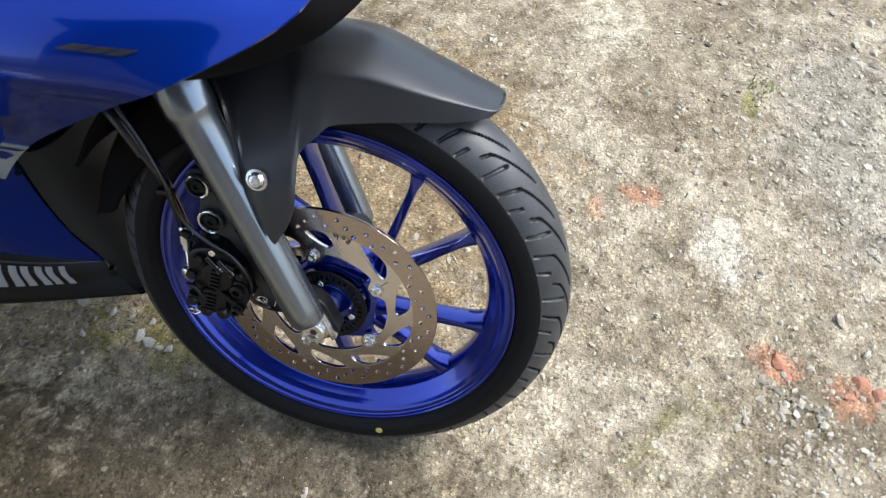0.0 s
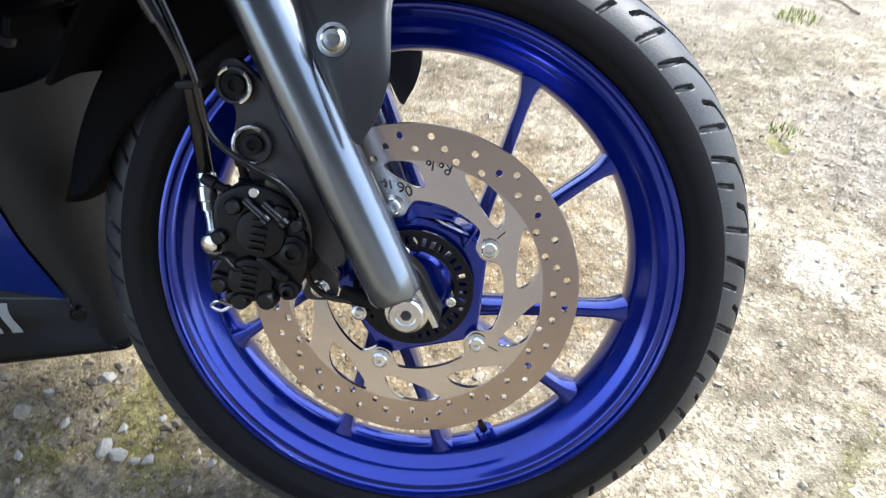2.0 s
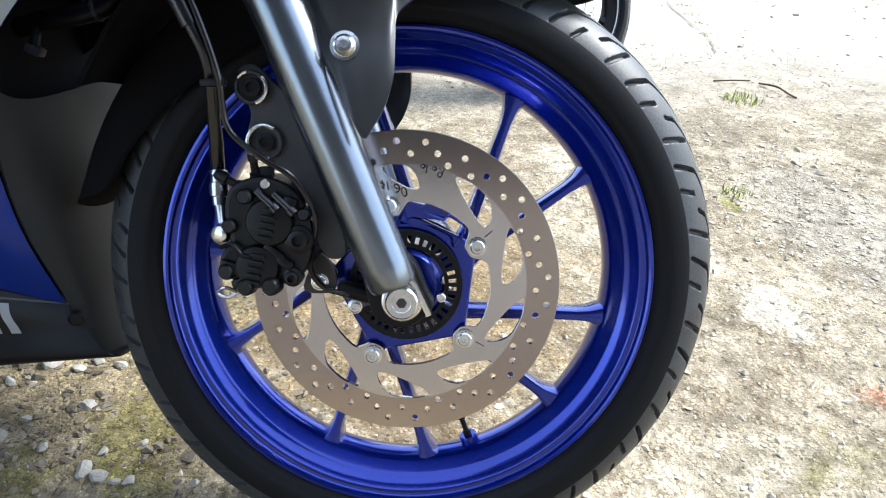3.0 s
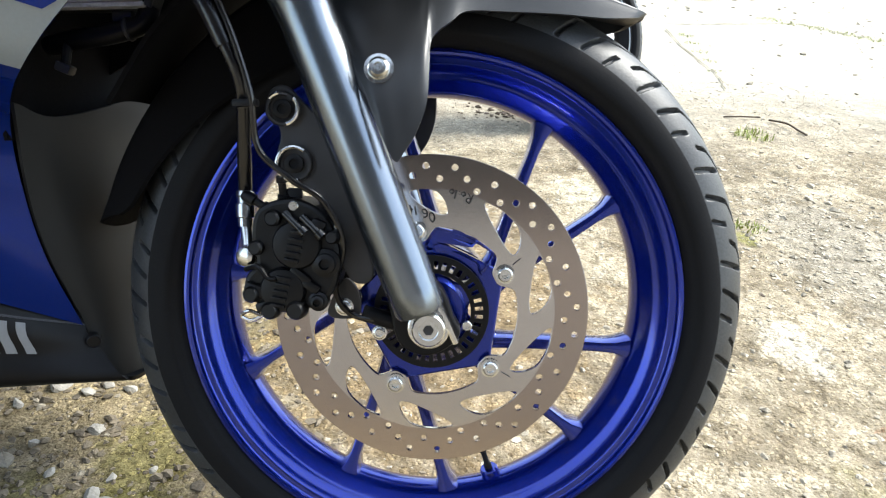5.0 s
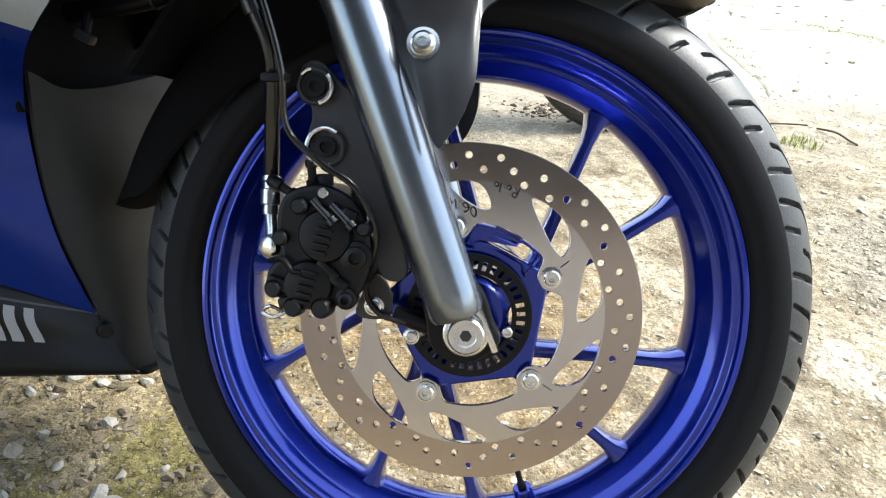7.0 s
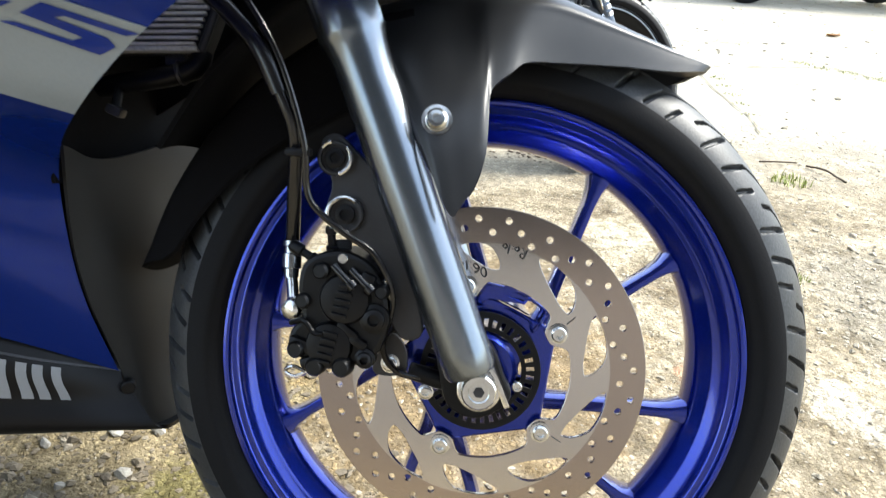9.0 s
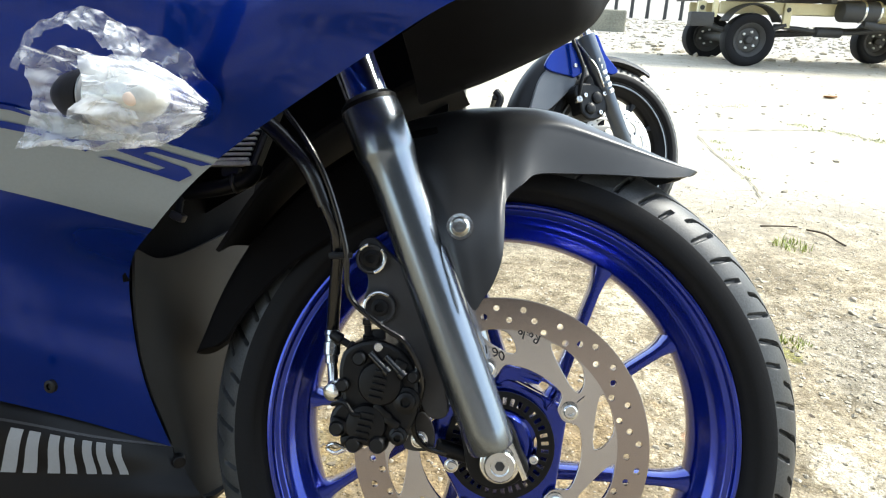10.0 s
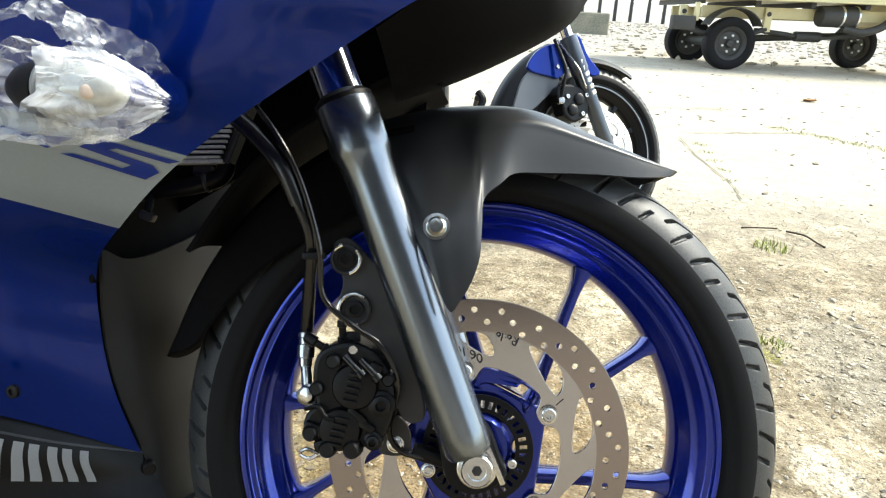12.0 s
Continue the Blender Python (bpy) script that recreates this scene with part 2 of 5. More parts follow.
    # mottling, then embedded aggregate of two sizes, then grit
    col = mixed(1.0, col, ramped(noise_fac(26.0, 9, 0.6, 0.7), 0.32, 0.68, (0.44, 0.42, 0.37), (1.42, 1.42, 1.40)), "MULTIPLY")
    for scale, edge in ((70.0, 0.45), (130.0, 0.55), (260.0, 0.5)):
        v = n.new("ShaderNodeTexVoronoi")
        v.inputs["Scale"].default_value, v.inputs["Randomness"].default_value = scale, 1.0
        warp = mixed(0.012, xyz, noise_fac(30.0), "ADD")
        link(warp, v.inputs["Vector"])
        tint = ramped(v.outputs["Color"], 0.2, 0.8, (0.45, 0.42, 0.37), (1.75, 1.74, 1.66))
        body = ramped(v.outputs["Distance"], edge - 0.16, edge, (1, 1, 1), (0, 0, 0))
        some = calc("MULTIPLY", body, ramped(noise_fac(14.0 + scale * 0.1, 5), 0.54 if scale < 80 else 0.36, 0.60 if scale < 80 else 0.50))
        col = mixed(calc("MULTIPLY", some, 0.75), col, mixed(1.0, col, tint, "MULTIPLY"))
        if scale < 200:
            height_v = calc("MULTIPLY", some, 0.6)
    grit = noise_fac(420.0, 4)
    col = mixed(0.65, col, ramped(grit, 0.25, 0.75, (0.55, 0.53, 0.5), (1.45, 1.45, 1.45)), "MULTIPLY")
    # the far yard is greyer gravel
    sep = n.new("ShaderNodeSeparateXYZ")
    link(xyz, sep.inputs[0])
    far = calc("ADD", sep.outputs["Y"], calc("MULTIPLY_ADD", noise_fac(0.6, 6), 4.0, -2.0))
    col = mixed(calc("MULTIPLY", ramped(calc("MULTIPLY", far, 0.05), 0.46, 0.58), 0.85), col, mixed(noise_fac(6.0, 9, 0.3, 0.75), (0.16, 0.15, 0.14), (0.48, 0.46, 0.43)))
    # glare of the open yard painted in: concrete gets paler with distance
    glare_reach = calc("ADD", sep.outputs["Y"], calc("MULTIPLY_ADD", noise_fac(0.9, 7), 1.6, -0.8))
    pale = calc("MULTIPLY", ramped(calc("MULTIPLY", glare_reach, 0.25), 0.30, 0.62), calc("SUBTRACT", 1.0, ramped(calc("MULTIPLY", far, 0.05), 0.46, 0.58)))
    col = mixed(calc("MULTIPLY", pale, 0.62), col, mixed(noise_fac(7.0, 8, 0.3, 0.7), (0.40, 0.365, 0.29), (0.68, 0.64, 0.55)))
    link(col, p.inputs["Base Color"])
    bump = n.new("ShaderNodeBump")
    bump.inputs["Strength"].default_value, bump.inputs["Distance"].default_value = 0.65, 0.004
    h = calc("ADD", calc("MULTIPLY", grit, 0.5), noise_fac(60.0, 8, 0.2, 0.7))
    link(calc("ADD", h, height_v), bump.inputs["Height"])
    link(bump.outputs["Normal"], p.inputs["Normal"])
    return m


GROUND = ground_material()


# ---- building helpers ----
def finish(mesh, mats, angle=35.0):
    for mt in mats if isinstance(mats, (list, tuple)) else [mats]:
        mesh.materials.append(mt)
    for f in mesh.polygons:
        f.use_smooth = True
    mesh.set_sharp_from_angle(angle=radians(angle))
    return mesh


def part(name, bm, mat, parent=None, label="", angle=35.0):
    """Links a bmesh (or a mesh) as one object under parent."""
    if isinstance(bm, bpy.types.Mesh):
        mesh = bm
    else:
        mesh = bpy.data.meshes.new(name)
        bmesh.ops.recalc_face_normals(bm, faces=bm.faces[:])
        if bm.faces.layers.int.get("flat"):
            angle = 14.0
        bm.to_mesh(mesh)
        bm.free()
    finish(mesh, mat, angle)
    ob = new(name, mesh)
    if parent:
        ob.parent = parent
    if label:
        ob["label"] = label
    return ob


def structure(name, bm, mat, label, category):
    return tagged(part(name, bm, mat), label, category, kind="structure")


def thing(name, label, category, m=None, group=""):
    ob = new(name)
    if m:
        ob.matrix_world = m
    return tagged(ob, label, category, group)


def add(bm, other):
    """Joins bmesh other into bm."""
    tmp = bpy.data.meshes.new("tmp")
    other.to_mesh(tmp)
    other.free()
    bm.from_mesh(tmp)
    bpy.data.meshes.remove(tmp)
    return bm


def box(centre, size, bevel=0.0, turn=None, segments=2):
    bm = bmesh.new()
    bmesh.ops.create_cube(bm, size=1)
    bmesh.ops.scale(bm, vec=size, verts=bm.verts)
    if bevel:
        bmesh.ops.bevel(bm, geom=bm.edges[:], offset=bevel, segments=segments, affect="EDGES", profile=0.6)
    if turn:
        bmesh.ops.transform(bm, matrix=turn.to_4x4(), verts=bm.verts)
    bmesh.ops.translate(bm, vec=centre, verts=bm.verts)
    return bm


def aim(a, b):
    """A matrix with z from a to b."""
    d = Vector(b) - Vector(a)
    return Matrix.Translation(a) @ d.to_track_quat("Z", "Y").to_matrix().to_4x4()


def turned(profile, a, b, n=32):
    """A solid turned round the line a to b; profile: (way along in metres, radius) pairs, closed with caps where the radius ends above 0."""
    bm = bmesh.new()
    m = aim(a, b)
    rings = []
    for s, r in profile:
        rings.append([bm.verts.new(m @ Vector((r * math.cos(2 * math.pi * i / n), r * math.sin(2 * math.pi * i / n), s))) for i in range(n)])
    for p, q in zip(rings, rings[1:]):
        for i in range(n):
            bm.faces.new((p[i], p[(i + 1) % n], q[(i + 1) % n], q[i]))
    bm.faces.new(rings[0][::-1])
    bm.faces.new(rings[-1])
    return bm


def rod(a, b, r, n=20, edge=0.15):
    length = (Vector(b) - Vector(a)).length
    e = min(r * edge, length * 0.3)
    return turned([(0, r - e), (e, r), (length - e, r), (length, r - e)], a, b, n)


def bolt(centre, out, r, h, socket=True, washer=0.0):
    """A bolt head that rises from centre along out, with a washer and a socket."""
    o = Vector(out).normalized()
    c = Vector(centre)
    prof = []
    if washer:
        prof += [(0, washer), (h * 0.25, washer), (h * 0.3, r)]
    else:
        prof += [(0, r)]
    prof += [(h * 0.85, r), (h, r * 0.82)]
    if socket:
        prof += [(h, r * 0.5), (h * 0.55, r * 0.46), (h * 0.52, r * 0.05)]
    else:
        prof += [(h * 1.03, r * 0.3)]
    return turned(prof, c, c + o, 18)


def revolve(profile, n=96, closed=True):
    """A ring round the y axis; profile: (r, y) pairs."""
    bm = bmesh.new()
    rings = []
    for i in range(n):
        a = 2 * math.pi * i / n
        rings.append([bm.verts.new((r * math.cos(a), y, r * math.sin(a))) for r, y in profile])
    k = len(profile)
    for i in range(n):
        p, q = rings[i], rings[(i + 1) % n]
        for j in range(k if closed else k - 1):
            bm.faces.new((p[j], p[(j + 1) % k], q[(j + 1) % k], q[j]))
    return bm


def smooth_line(points, per=8):
    """Catmull-Rom through points (any dimension)."""
    p = [np.array(q, float) for q in points]
    p = [2 * p[0] - p[1]] + p + [2 * p[-1] - p[-2]]
    out = []
    for i in range(1, len(p) - 2):
        for s in range(per):
            t = s / per
            out.append(0.5 * (2 * p[i] + (p[i + 1] - p[i - 1]) * t + (2 * p[i - 1] - 5 * p[i] + 4 * p[i + 1] - p[i + 2]) * t * t
                              + (3 * p[i] - p[i - 1] - 3 * p[i + 1] + p[i + 2]) * t ** 3))
    out.append(p[-2])
    return out


def tube(points, radius, n=14, per=8, flat=1.0):
    """A bent tube through points; radius: a number or one for each point."""
    line = smooth_line(points, per)
    radii = [radius] * len(line) if isinstance(radius, (int, float)) else [float(r[0]) for r in smooth_line([[r] for r in radius], per)]
    bm = bmesh.new()
    rings, side = [], None
    for i, q in enumerate(line):
        d = Vector(line[min(i + 1, len(line) - 1)] - line[max(i - 1, 0)]).normalized()
        if side is None:
            side = d.orthogonal().normalized()
        side = (side - d * side.dot(d)).normalized()
        up = d.cross(side)
        c = Vector(q)
        rings.append([bm.verts.new(c + radii[i] * (math.cos(2 * math.pi * k / n) * side + flat * math.sin(2 * math.pi * k / n) * up)) for k in range(n)])
    for p, q in zip(rings, rings[1:]):
        for k in range(n):
            bm.faces.new((p[k], p[(k + 1) % n], q[(k + 1) % n], q[k]))
    bm.faces.new(rings[0][::-1])
    bm.faces.new(rings[-1])
    return bm


def plate(loops, y0, y1, bevel=0.0006):
    """A flat plate in the xz plane, from y0 to y1, with holes; loops: lists of (x, z)."""
    cu = bpy.data.curves.new("plate", "CURVE")
    cu.dimensions, cu.fill_mode = "2D", "BOTH"
    cu.extrude, cu.bevel_depth, cu.bevel_resolution = abs(y1 - y0) / 2 - bevel, bevel, 1
    cu.offset = -bevel
    for loop in loops:
        sp = cu.splines.new("POLY")
        sp.points.add(len(loop) - 1)
        for pt, (x, z) in zip(sp.points, loop):
            pt.co = (x, z, 0, 1)
        sp.use_cyclic_u = True
    ob = new("plate", cu)
    bpy.context.view_layer.update()
    mesh = bpy.data.meshes.new_from_object(ob.evaluated_get(bpy.context.evaluated_depsgraph_get()))
    bpy.data.objects.remove(ob)
    bpy.data.curves.remove(cu)
    # curve plane xy to the xz plane
    mesh.transform(Matrix(((1, 0, 0, 0), (0, 0, -1, (y0 + y1) / 2), (0, 1, 0, 0), (0, 0, 0, 1))))
    mesh.materials.clear()
    bm = bmesh.new()
    bm.from_mesh(mesh)
    bpy.data.meshes.remove(mesh)
    bmesh.ops.remove_doubles(bm, verts=bm.verts, dist=1e-5)
    bm.faces.layers.int.new("flat")
    return bm


def ring_loop(r, n=96, x=0.0, z=0.0):
    return [(x + r * math.cos(2 * math.pi * i / n), z + r * math.sin(2 * math.pi * i / n)) for i in range(n)]


def polar(r, degrees):
    return (r * math.cos(radians(degrees)), r * math.sin(radians(degrees)))


def round_loop(points, per=5):
    """A closed smooth loop through points."""
    k = len(points)
    p = [np.array(q, float) for q in points]
    out = []
    for i in range(k):
        a, b, c, d = p[i - 1], p[i], p[(i + 1) % k], p[(i + 2) % k]
        for s in range(per):
            t = s / per
            out.append(tuple(0.5 * (2 * b + (c - a) * t + (2 * a - 5 * b + 4 * c - d) * t * t + (3 * b - a - 3 * c + d) * t ** 3)))
    return out


class Loft:
    """A smooth surface through rows of points."""

    def __init__(self, rows):
        self.rows = [[np.array(q, float) for q in r] for r in rows]

    @staticmethod
    def along(p, u):
        k = len(p) - 1
        i = min(int(u), k - 1)
        t = u - i
        a = p[i - 1] if i > 0 else 2 * p[0] - p[1]
        b, c = p[i], p[i + 1]
        d = p[i + 2] if i + 2 <= k else 2 * p[k] - p[k - 1]
        return 0.5 * (2 * b + (c - a) * t + (2 * a - 5 * b + 4 * c - d) * t * t + (3 * b - a - 3 * c + d) * t ** 3)

    def at(self, v, u):
        return self.along([self.along(r, u) for r in self.rows], v)

    def normal(self, v, u):
        h = 0.01
        nv, nu = len(self.rows) - 1, len(self.rows[0]) - 1
        dv = self.at(min(v + h, nv), u) - self.at(max(v - h, 0), u)
        du = self.at(v, min(u + h, nu)) - self.at(v, max(u - h, 0))
        c = np.cross(du, dv)
        return c / (np.linalg.norm(c) + 1e-12)

    def sheet(self, thick, vs=None, us=None, lift=0.0, flip=1.0, edge=None):
        """A shell of that thickness; edge: f(v, u) -> (v, u) trims or shears the sheet."""
        vs = vs if vs is not None else np.linspace(0, len(self.rows) - 1, 8 * (len(self.rows) - 1) + 1)
        us = us if us is not None else np.linspace(0, len(self.rows[0]) - 1, 8 * (len(self.rows[0]) - 1) + 1)
        bm = bmesh.new()
        top, low = [], []
        for v in vs:
            a, b = [], []
            for u in us:
                vv, uu = edge(v, u) if edge else (v, u)
                p, n = self.at(vv, uu), flip * self.normal(vv, uu)
                a.append(bm.verts.new(p + n * lift))
                b.append(bm.verts.new(p + n * (lift - thick)))
            top.append(a)
            low.append(b)
        I, J = len(vs), len(us)
        for i in range(I - 1):
            for j in range(J - 1):
                bm.faces.new((top[i][j], top[i + 1][j], top[i + 1][j + 1], top[i][j + 1]))
                bm.faces.new((low[i][j], low[i][j + 1], low[i + 1][j + 1], low[i + 1][j]))
        for i in range(I - 1):
            bm.faces.new((top[i][0], low[i][0], low[i + 1][0], top[i + 1][0]))
            bm.faces.new((top[i][-1], top[i + 1][-1], low[i + 1][-1], low[i][-1]))
        for j in range(J - 1):
            bm.faces.new((top[0][j], top[0][j + 1], low[0][j + 1], low[0][j]))
            bm.faces.new((top[-1][j], low[-1][j], low[-1][j + 1], top[-1][j + 1]))
        return bm


def rise(x, y):
    """The height of the ground: level round the motorcycle, climbing slowly across the yard."""
    s = (y - 2.0) / 0.8
    soft = s if s > 30 else math.log1p(math.exp(s))
    return 0.036 * 0.8 * soft


def relief(x, y):
    """Small unevenness of the ground."""
    v = Vector((x, y, 0.0))
    return 0.004 * noise.noise(v * 9) + 0.0025 * noise.noise(v * 31) + 0.0015 * noise.noise(v * 83) - 0.003


# ---- ground ----
def ground_sheet():
    """One sheet out to the horizon, fine near the motorcycle."""
    def axis(fine_from, fine_to, step, far):
        a = list(np.arange(fine_from, fine_to + step / 2, step))
        d, x = step, a[-1]
        while x < far:
            d *= 1.14
            x += d
            a.append(x)
        d, x, b = step, fine_from, []
        while x > -far:
            d *= 1.14
            x -= d
            b.append(x)
        return b[::-1] + a
    xs, ys = axis(-0.8, 1.3, 0.0075, 400), axis(-0.6, 1.5, 0.0075, 400)
    verts = []
    for y in ys:
        for x in xs:
            d = max(abs(x - 0.25) - 1.2, abs(y - 0.45) - 1.2, 0)
            verts.append((x, y, rise(x, y) + relief(x, y) * (1 if d < 3 else 0)))
    w = len(xs)
    faces = [(j * w + i, j * w + i + 1, (j + 1) * w + i + 1, (j + 1) * w + i) for j in range(len(ys) - 1) for i in range(w - 1)]
    mesh = bpy.data.meshes.new("ground")
    mesh.from_pydata(verts, [], faces)
    return mesh


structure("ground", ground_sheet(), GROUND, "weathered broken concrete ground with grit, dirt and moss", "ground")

# unseen walls and slab behind camera and motorcycle, added to shape light and reflections
structure("unseen_wall_south", box((0.55, -2.72, 1.95), (4.1, 0.20, 1.9), 0.01), DARKWALL, "unseen dark upper wall added to darken reflections", "wall")
structure("unseen_low_wall", box((0.55, -2.70, 0.45), (4.1, 0.20, 1.1), 0.01), PALEWALL, "unseen pale lower wall added for the disc to reflect", "wall")
structure("unseen_sky_blocker", box((0.55, -2.50, 2.98), (4.5, 0.80, 0.16), 0.01), DARKWALL, "unseen dark slab added to block sky light", "roof")
structure("unseen_wall_west", box((-2.3, 0.85, 2.4), (0.20, 3.5, 5.0), 0.01), DARKWALL, "unseen dark side wall added to darken reflections", "wall")


# ---- the motorcycle ----
# Wheel frame: origin in the middle of the front wheel, x ahead, y away from the disc, z up along the leaning wheel.
LEAN_ROWS = ((0.99733, 0.02312, -0.06924), (0.0, 0.9485, 0.31678), (0.073, -0.31594, 0.94597))
STAND = Matrix(LEAN_ROWS).to_4x4()
STAND.translation = (0, 0, 0.2759)
bike = thing("motorcycle", "blue and black sports motorcycle leaning on its stand", "motorcycle", STAND)


def tread_depth(q, th):
    """How deep the tread is cut at q (0 crown, 1 shoulder) and th degrees; nineteen repeats: two straight slits, a long hook and a crown hook."""
    period = 360 / 19
    d = 0.0

    def near(c):
        return abs((th - c + period / 2) % period - period / 2)

    def groove(q0, q1, mid, half, deep):
        if not q0 < q < q1:
            return 0.0
        ends = min(1.0, (q - q0) / 0.03, (q1 - q) / 0.03)
        return deep * min(1.0, 1.6 * max(0.0, 1 - (near(mid) / (1.25 * half)) ** 2)) * ends

    d = max(d, groove(0.42, 0.90, 8.5 - 5.4 * (0.95 - q), 0.46, 0.0050))
    d = max(d, groove(0.66, 0.93, 16.8 - 6.6 * (0.95 - q), 0.42, 0.0042))
    d = max(d, groove(0.16, 0.90, 3.0 - 7.0 * (0.95 - q) - 34.0 * max(0.0, 0.52 - q) ** 1.25, 0.44 + 1.0 * max(0.0, 0.50 - q), 0.0055))
    d = max(d, groove(0.14, 0.68, 12.0 - 9.0 * (0.70 - q) - 34.0 * max(0.0, 0.50 - q) ** 1.25, 0.38 + 1.0 * max(0.0, 0.55 - q), 0.0055))
    return d


def tyre_mesh(width=0.0525, ring=0.2465, stand=None, turns=2160, across=88):
    """A tyre with slits and grooves cut into the tread; material 0 tread, 1 sidewall."""
    prof = []
    for i in range(across + 1):
        sc = -1 + 2 * i / across
        a = sc * radians(74)
        prof.append((ring + width * math.cos(a), width * math.sin(a), sc))
    sides = [(0.2555, 0.0516), (0.2500, 0.0520), (0.2455, 0.0515), (0.2450, 0.0508), (0.2400, 0.0488), (0.2365, 0.0455), (0.2345, 0.0400), (0.2260, 0.0360)]
    far = [(r, y, None) for r, y in sides]
    near = [(r, -y, None) for r, y in reversed(sides)]
    full = near + prof + far
    k = len(full)
    back = stand.inverted() if stand else None
    verts = []
    for i in range(turns):
        th = 360.0 * i / turns
        ct, st = math.cos(radians(th)), math.sin(radians(th))
        for r, y, sc in full:
            if sc is not None and abs(sc) < 0.95:
                d = tread_depth(abs(sc), th + (0 if sc < 0 else 7.0))
                a = sc * radians(74)
                r, y = r - d * math.cos(a), y - d * math.sin(a)
            p = Vector((r * ct, y, r * st))
            if stand and 200 < th < 340:   # flattened where it stands
                w = stand @ p
                if w.z < 0.0015:
                    w.z = 0.0015
                    p = back @ w
            verts.append(p[:])
    faces = [(i * k + j, i * k + j + 1, (i + 1) % turns * k + j + 1, (i + 1) % turns * k + j) for i in range(turns) for j in range(k - 1)]
    mesh = bpy.data.meshes.new("tyre")
    mesh.from_pydata(verts, [], faces)
    first, last = len(near) + round(across * 0.035), len(near) + round(across * 0.965)
    mesh.polygons.foreach_set("material_index", [0 if first <= j < last else 1 for i in range(turns) for j in range(k - 1)])
    return mesh


tyre = part("tyre", tyre_mesh(stand=STAND), [RUBBER, SIDEWALL], bike, "black rubber tyre with slanted tread grooves", 50)
dot = part("paint_dot", rod((0.0521, -0.0512, -0.2445), (0.0521, -0.0528, -0.2445), 0.0052, 18), YELLOW, tyre, "yellow balance dot")
for a in (15.2,):
    x, z = polar(0.2585, a)
    part("paint_dot", rod((x, -0.0475, z), (x, -0.0492, z), 0.0018, 10), WHITE, tyre, "tiny white mould mark")


def rim_mesh():
    half = [(0.2338, 0.0400), (0.2346, 0.0424), (0.2336, 0.0438), (0.2312, 0.0442), (0.2292, 0.0432), (0.2282, 0.0408), (0.2268, 0.0396), (0.2232, 0.0392), (0.2218, 0.0394), (0.2204, 0.0384),
            (0.2188, 0.0352), (0.2112, 0.0290), (0.2100, 0.0283), (0.2084, 0.0268), (0.2010, 0.0190), (0.1994, 0.0178), (0.1974, 0.0142), (0.1950, 0.0085), (0.1942, 0.0030)]
    outer = [(0.2215, 0.0330), (0.2060, 0.0150)]
    prof = [(r, -y) for r, y in half] + [(r, y) for r, y in reversed(half)] + [(r, y) for r, y in outer] + [(r, -y) for r, y in reversed(outer)]
    return revolve(prof, 160)


rim = part("rim", rim_mesh(), RIMBLUE, bike, "satin blue cast rim with stepped flange", 28)


def spoke(rim_angle, root_angle, root_r, w0, w1):
    """A cast spoke from the hub to the rim that widens at both ends."""
    a, b = Vector((*polar(root_r, root_angle), 0)), Vector((*polar(0.1985, rim_angle), 0))
    d = (b - a).normalized()
    s = Vector((-d.y, d.x, 0))
    bm = bmesh.new()
    rings = []
    k = 13
    for i in range(k):
        t = i / (k - 1)
        c = a.lerp(b, t)
        w = (w0 + (w1 - w0) * t) * (1 + 1.1 * max(0, (t - 0.84) / 0.16) ** 2 + 0.5 * max(0, (0.2 - t) / 0.2) ** 2)
        h = 0.017 - 0.004 * math.sin(math.pi * t) + 0.003 * (1 - t)
        sec = [(-w, -h * 0.55), (-w * 0.72, -h * 0.95), (-w * 0.3, -h), (w * 0.3, -h), (w * 0.72, -h * 0.95), (w, -h * 0.55),
               (w, h * 0.55), (w * 0.72, h * 0.95), (-w * 0.72, h * 0.95), (-w, h * 0.55)]
        rings.append([bm.verts.new((c.x + s.x * p, q, c.y + s.y * p)) for p, q in sec])
    n = len(rings[0])
    for p, q in zip(rings, rings[1:]):
        for i in range(n):
            bm.faces.new((p[i], p[(i + 1) % n], q[(i + 1) % n], q[i]))
    bm.faces.new(rings[0])
    bm.faces.new(rings[-1][::-1])
    return bm


for k in range(5):
    turn_k = -72 * k
    part("spoke", spoke(57.0 + turn_k, 19.0 + turn_k, 0.052, 0.0075, 0.0058), RIMBLUE, rim, "", 40)
    part("spoke", spoke(27.3 + turn_k, 12.0 + turn_k, 0.060, 0.0075, 0.0058), RIMBLUE, rim, "", 40)
# valve in its boss
vx, vz = polar(0.196, -73.5)
ux, uz = polar(1.0, -73.5)
part("valve_boss", rod((vx, -0.002, vz), (vx - 0.010 * ux, -0.004, vz - 0.010 * uz), 0.0095, 18), RIMBLUE, rim)
part("valve", turned([(0, 0.0040), (0.006, 0.0042), (0.008, 0.0028), (0.020, 0.0028), (0.021, 0.0042), (0.033, 0.0042), (0.035, 0.003)],
                     (vx - 0.008 * ux, -0.004, vz - 0.008 * uz), (vx - 0.9 * ux, -0.060, vz - 0.9 * uz), 14), BLACKP, rim, "black rubber valve with cap")

BOLT_R, BOLT_A = 0.0745, 26.8


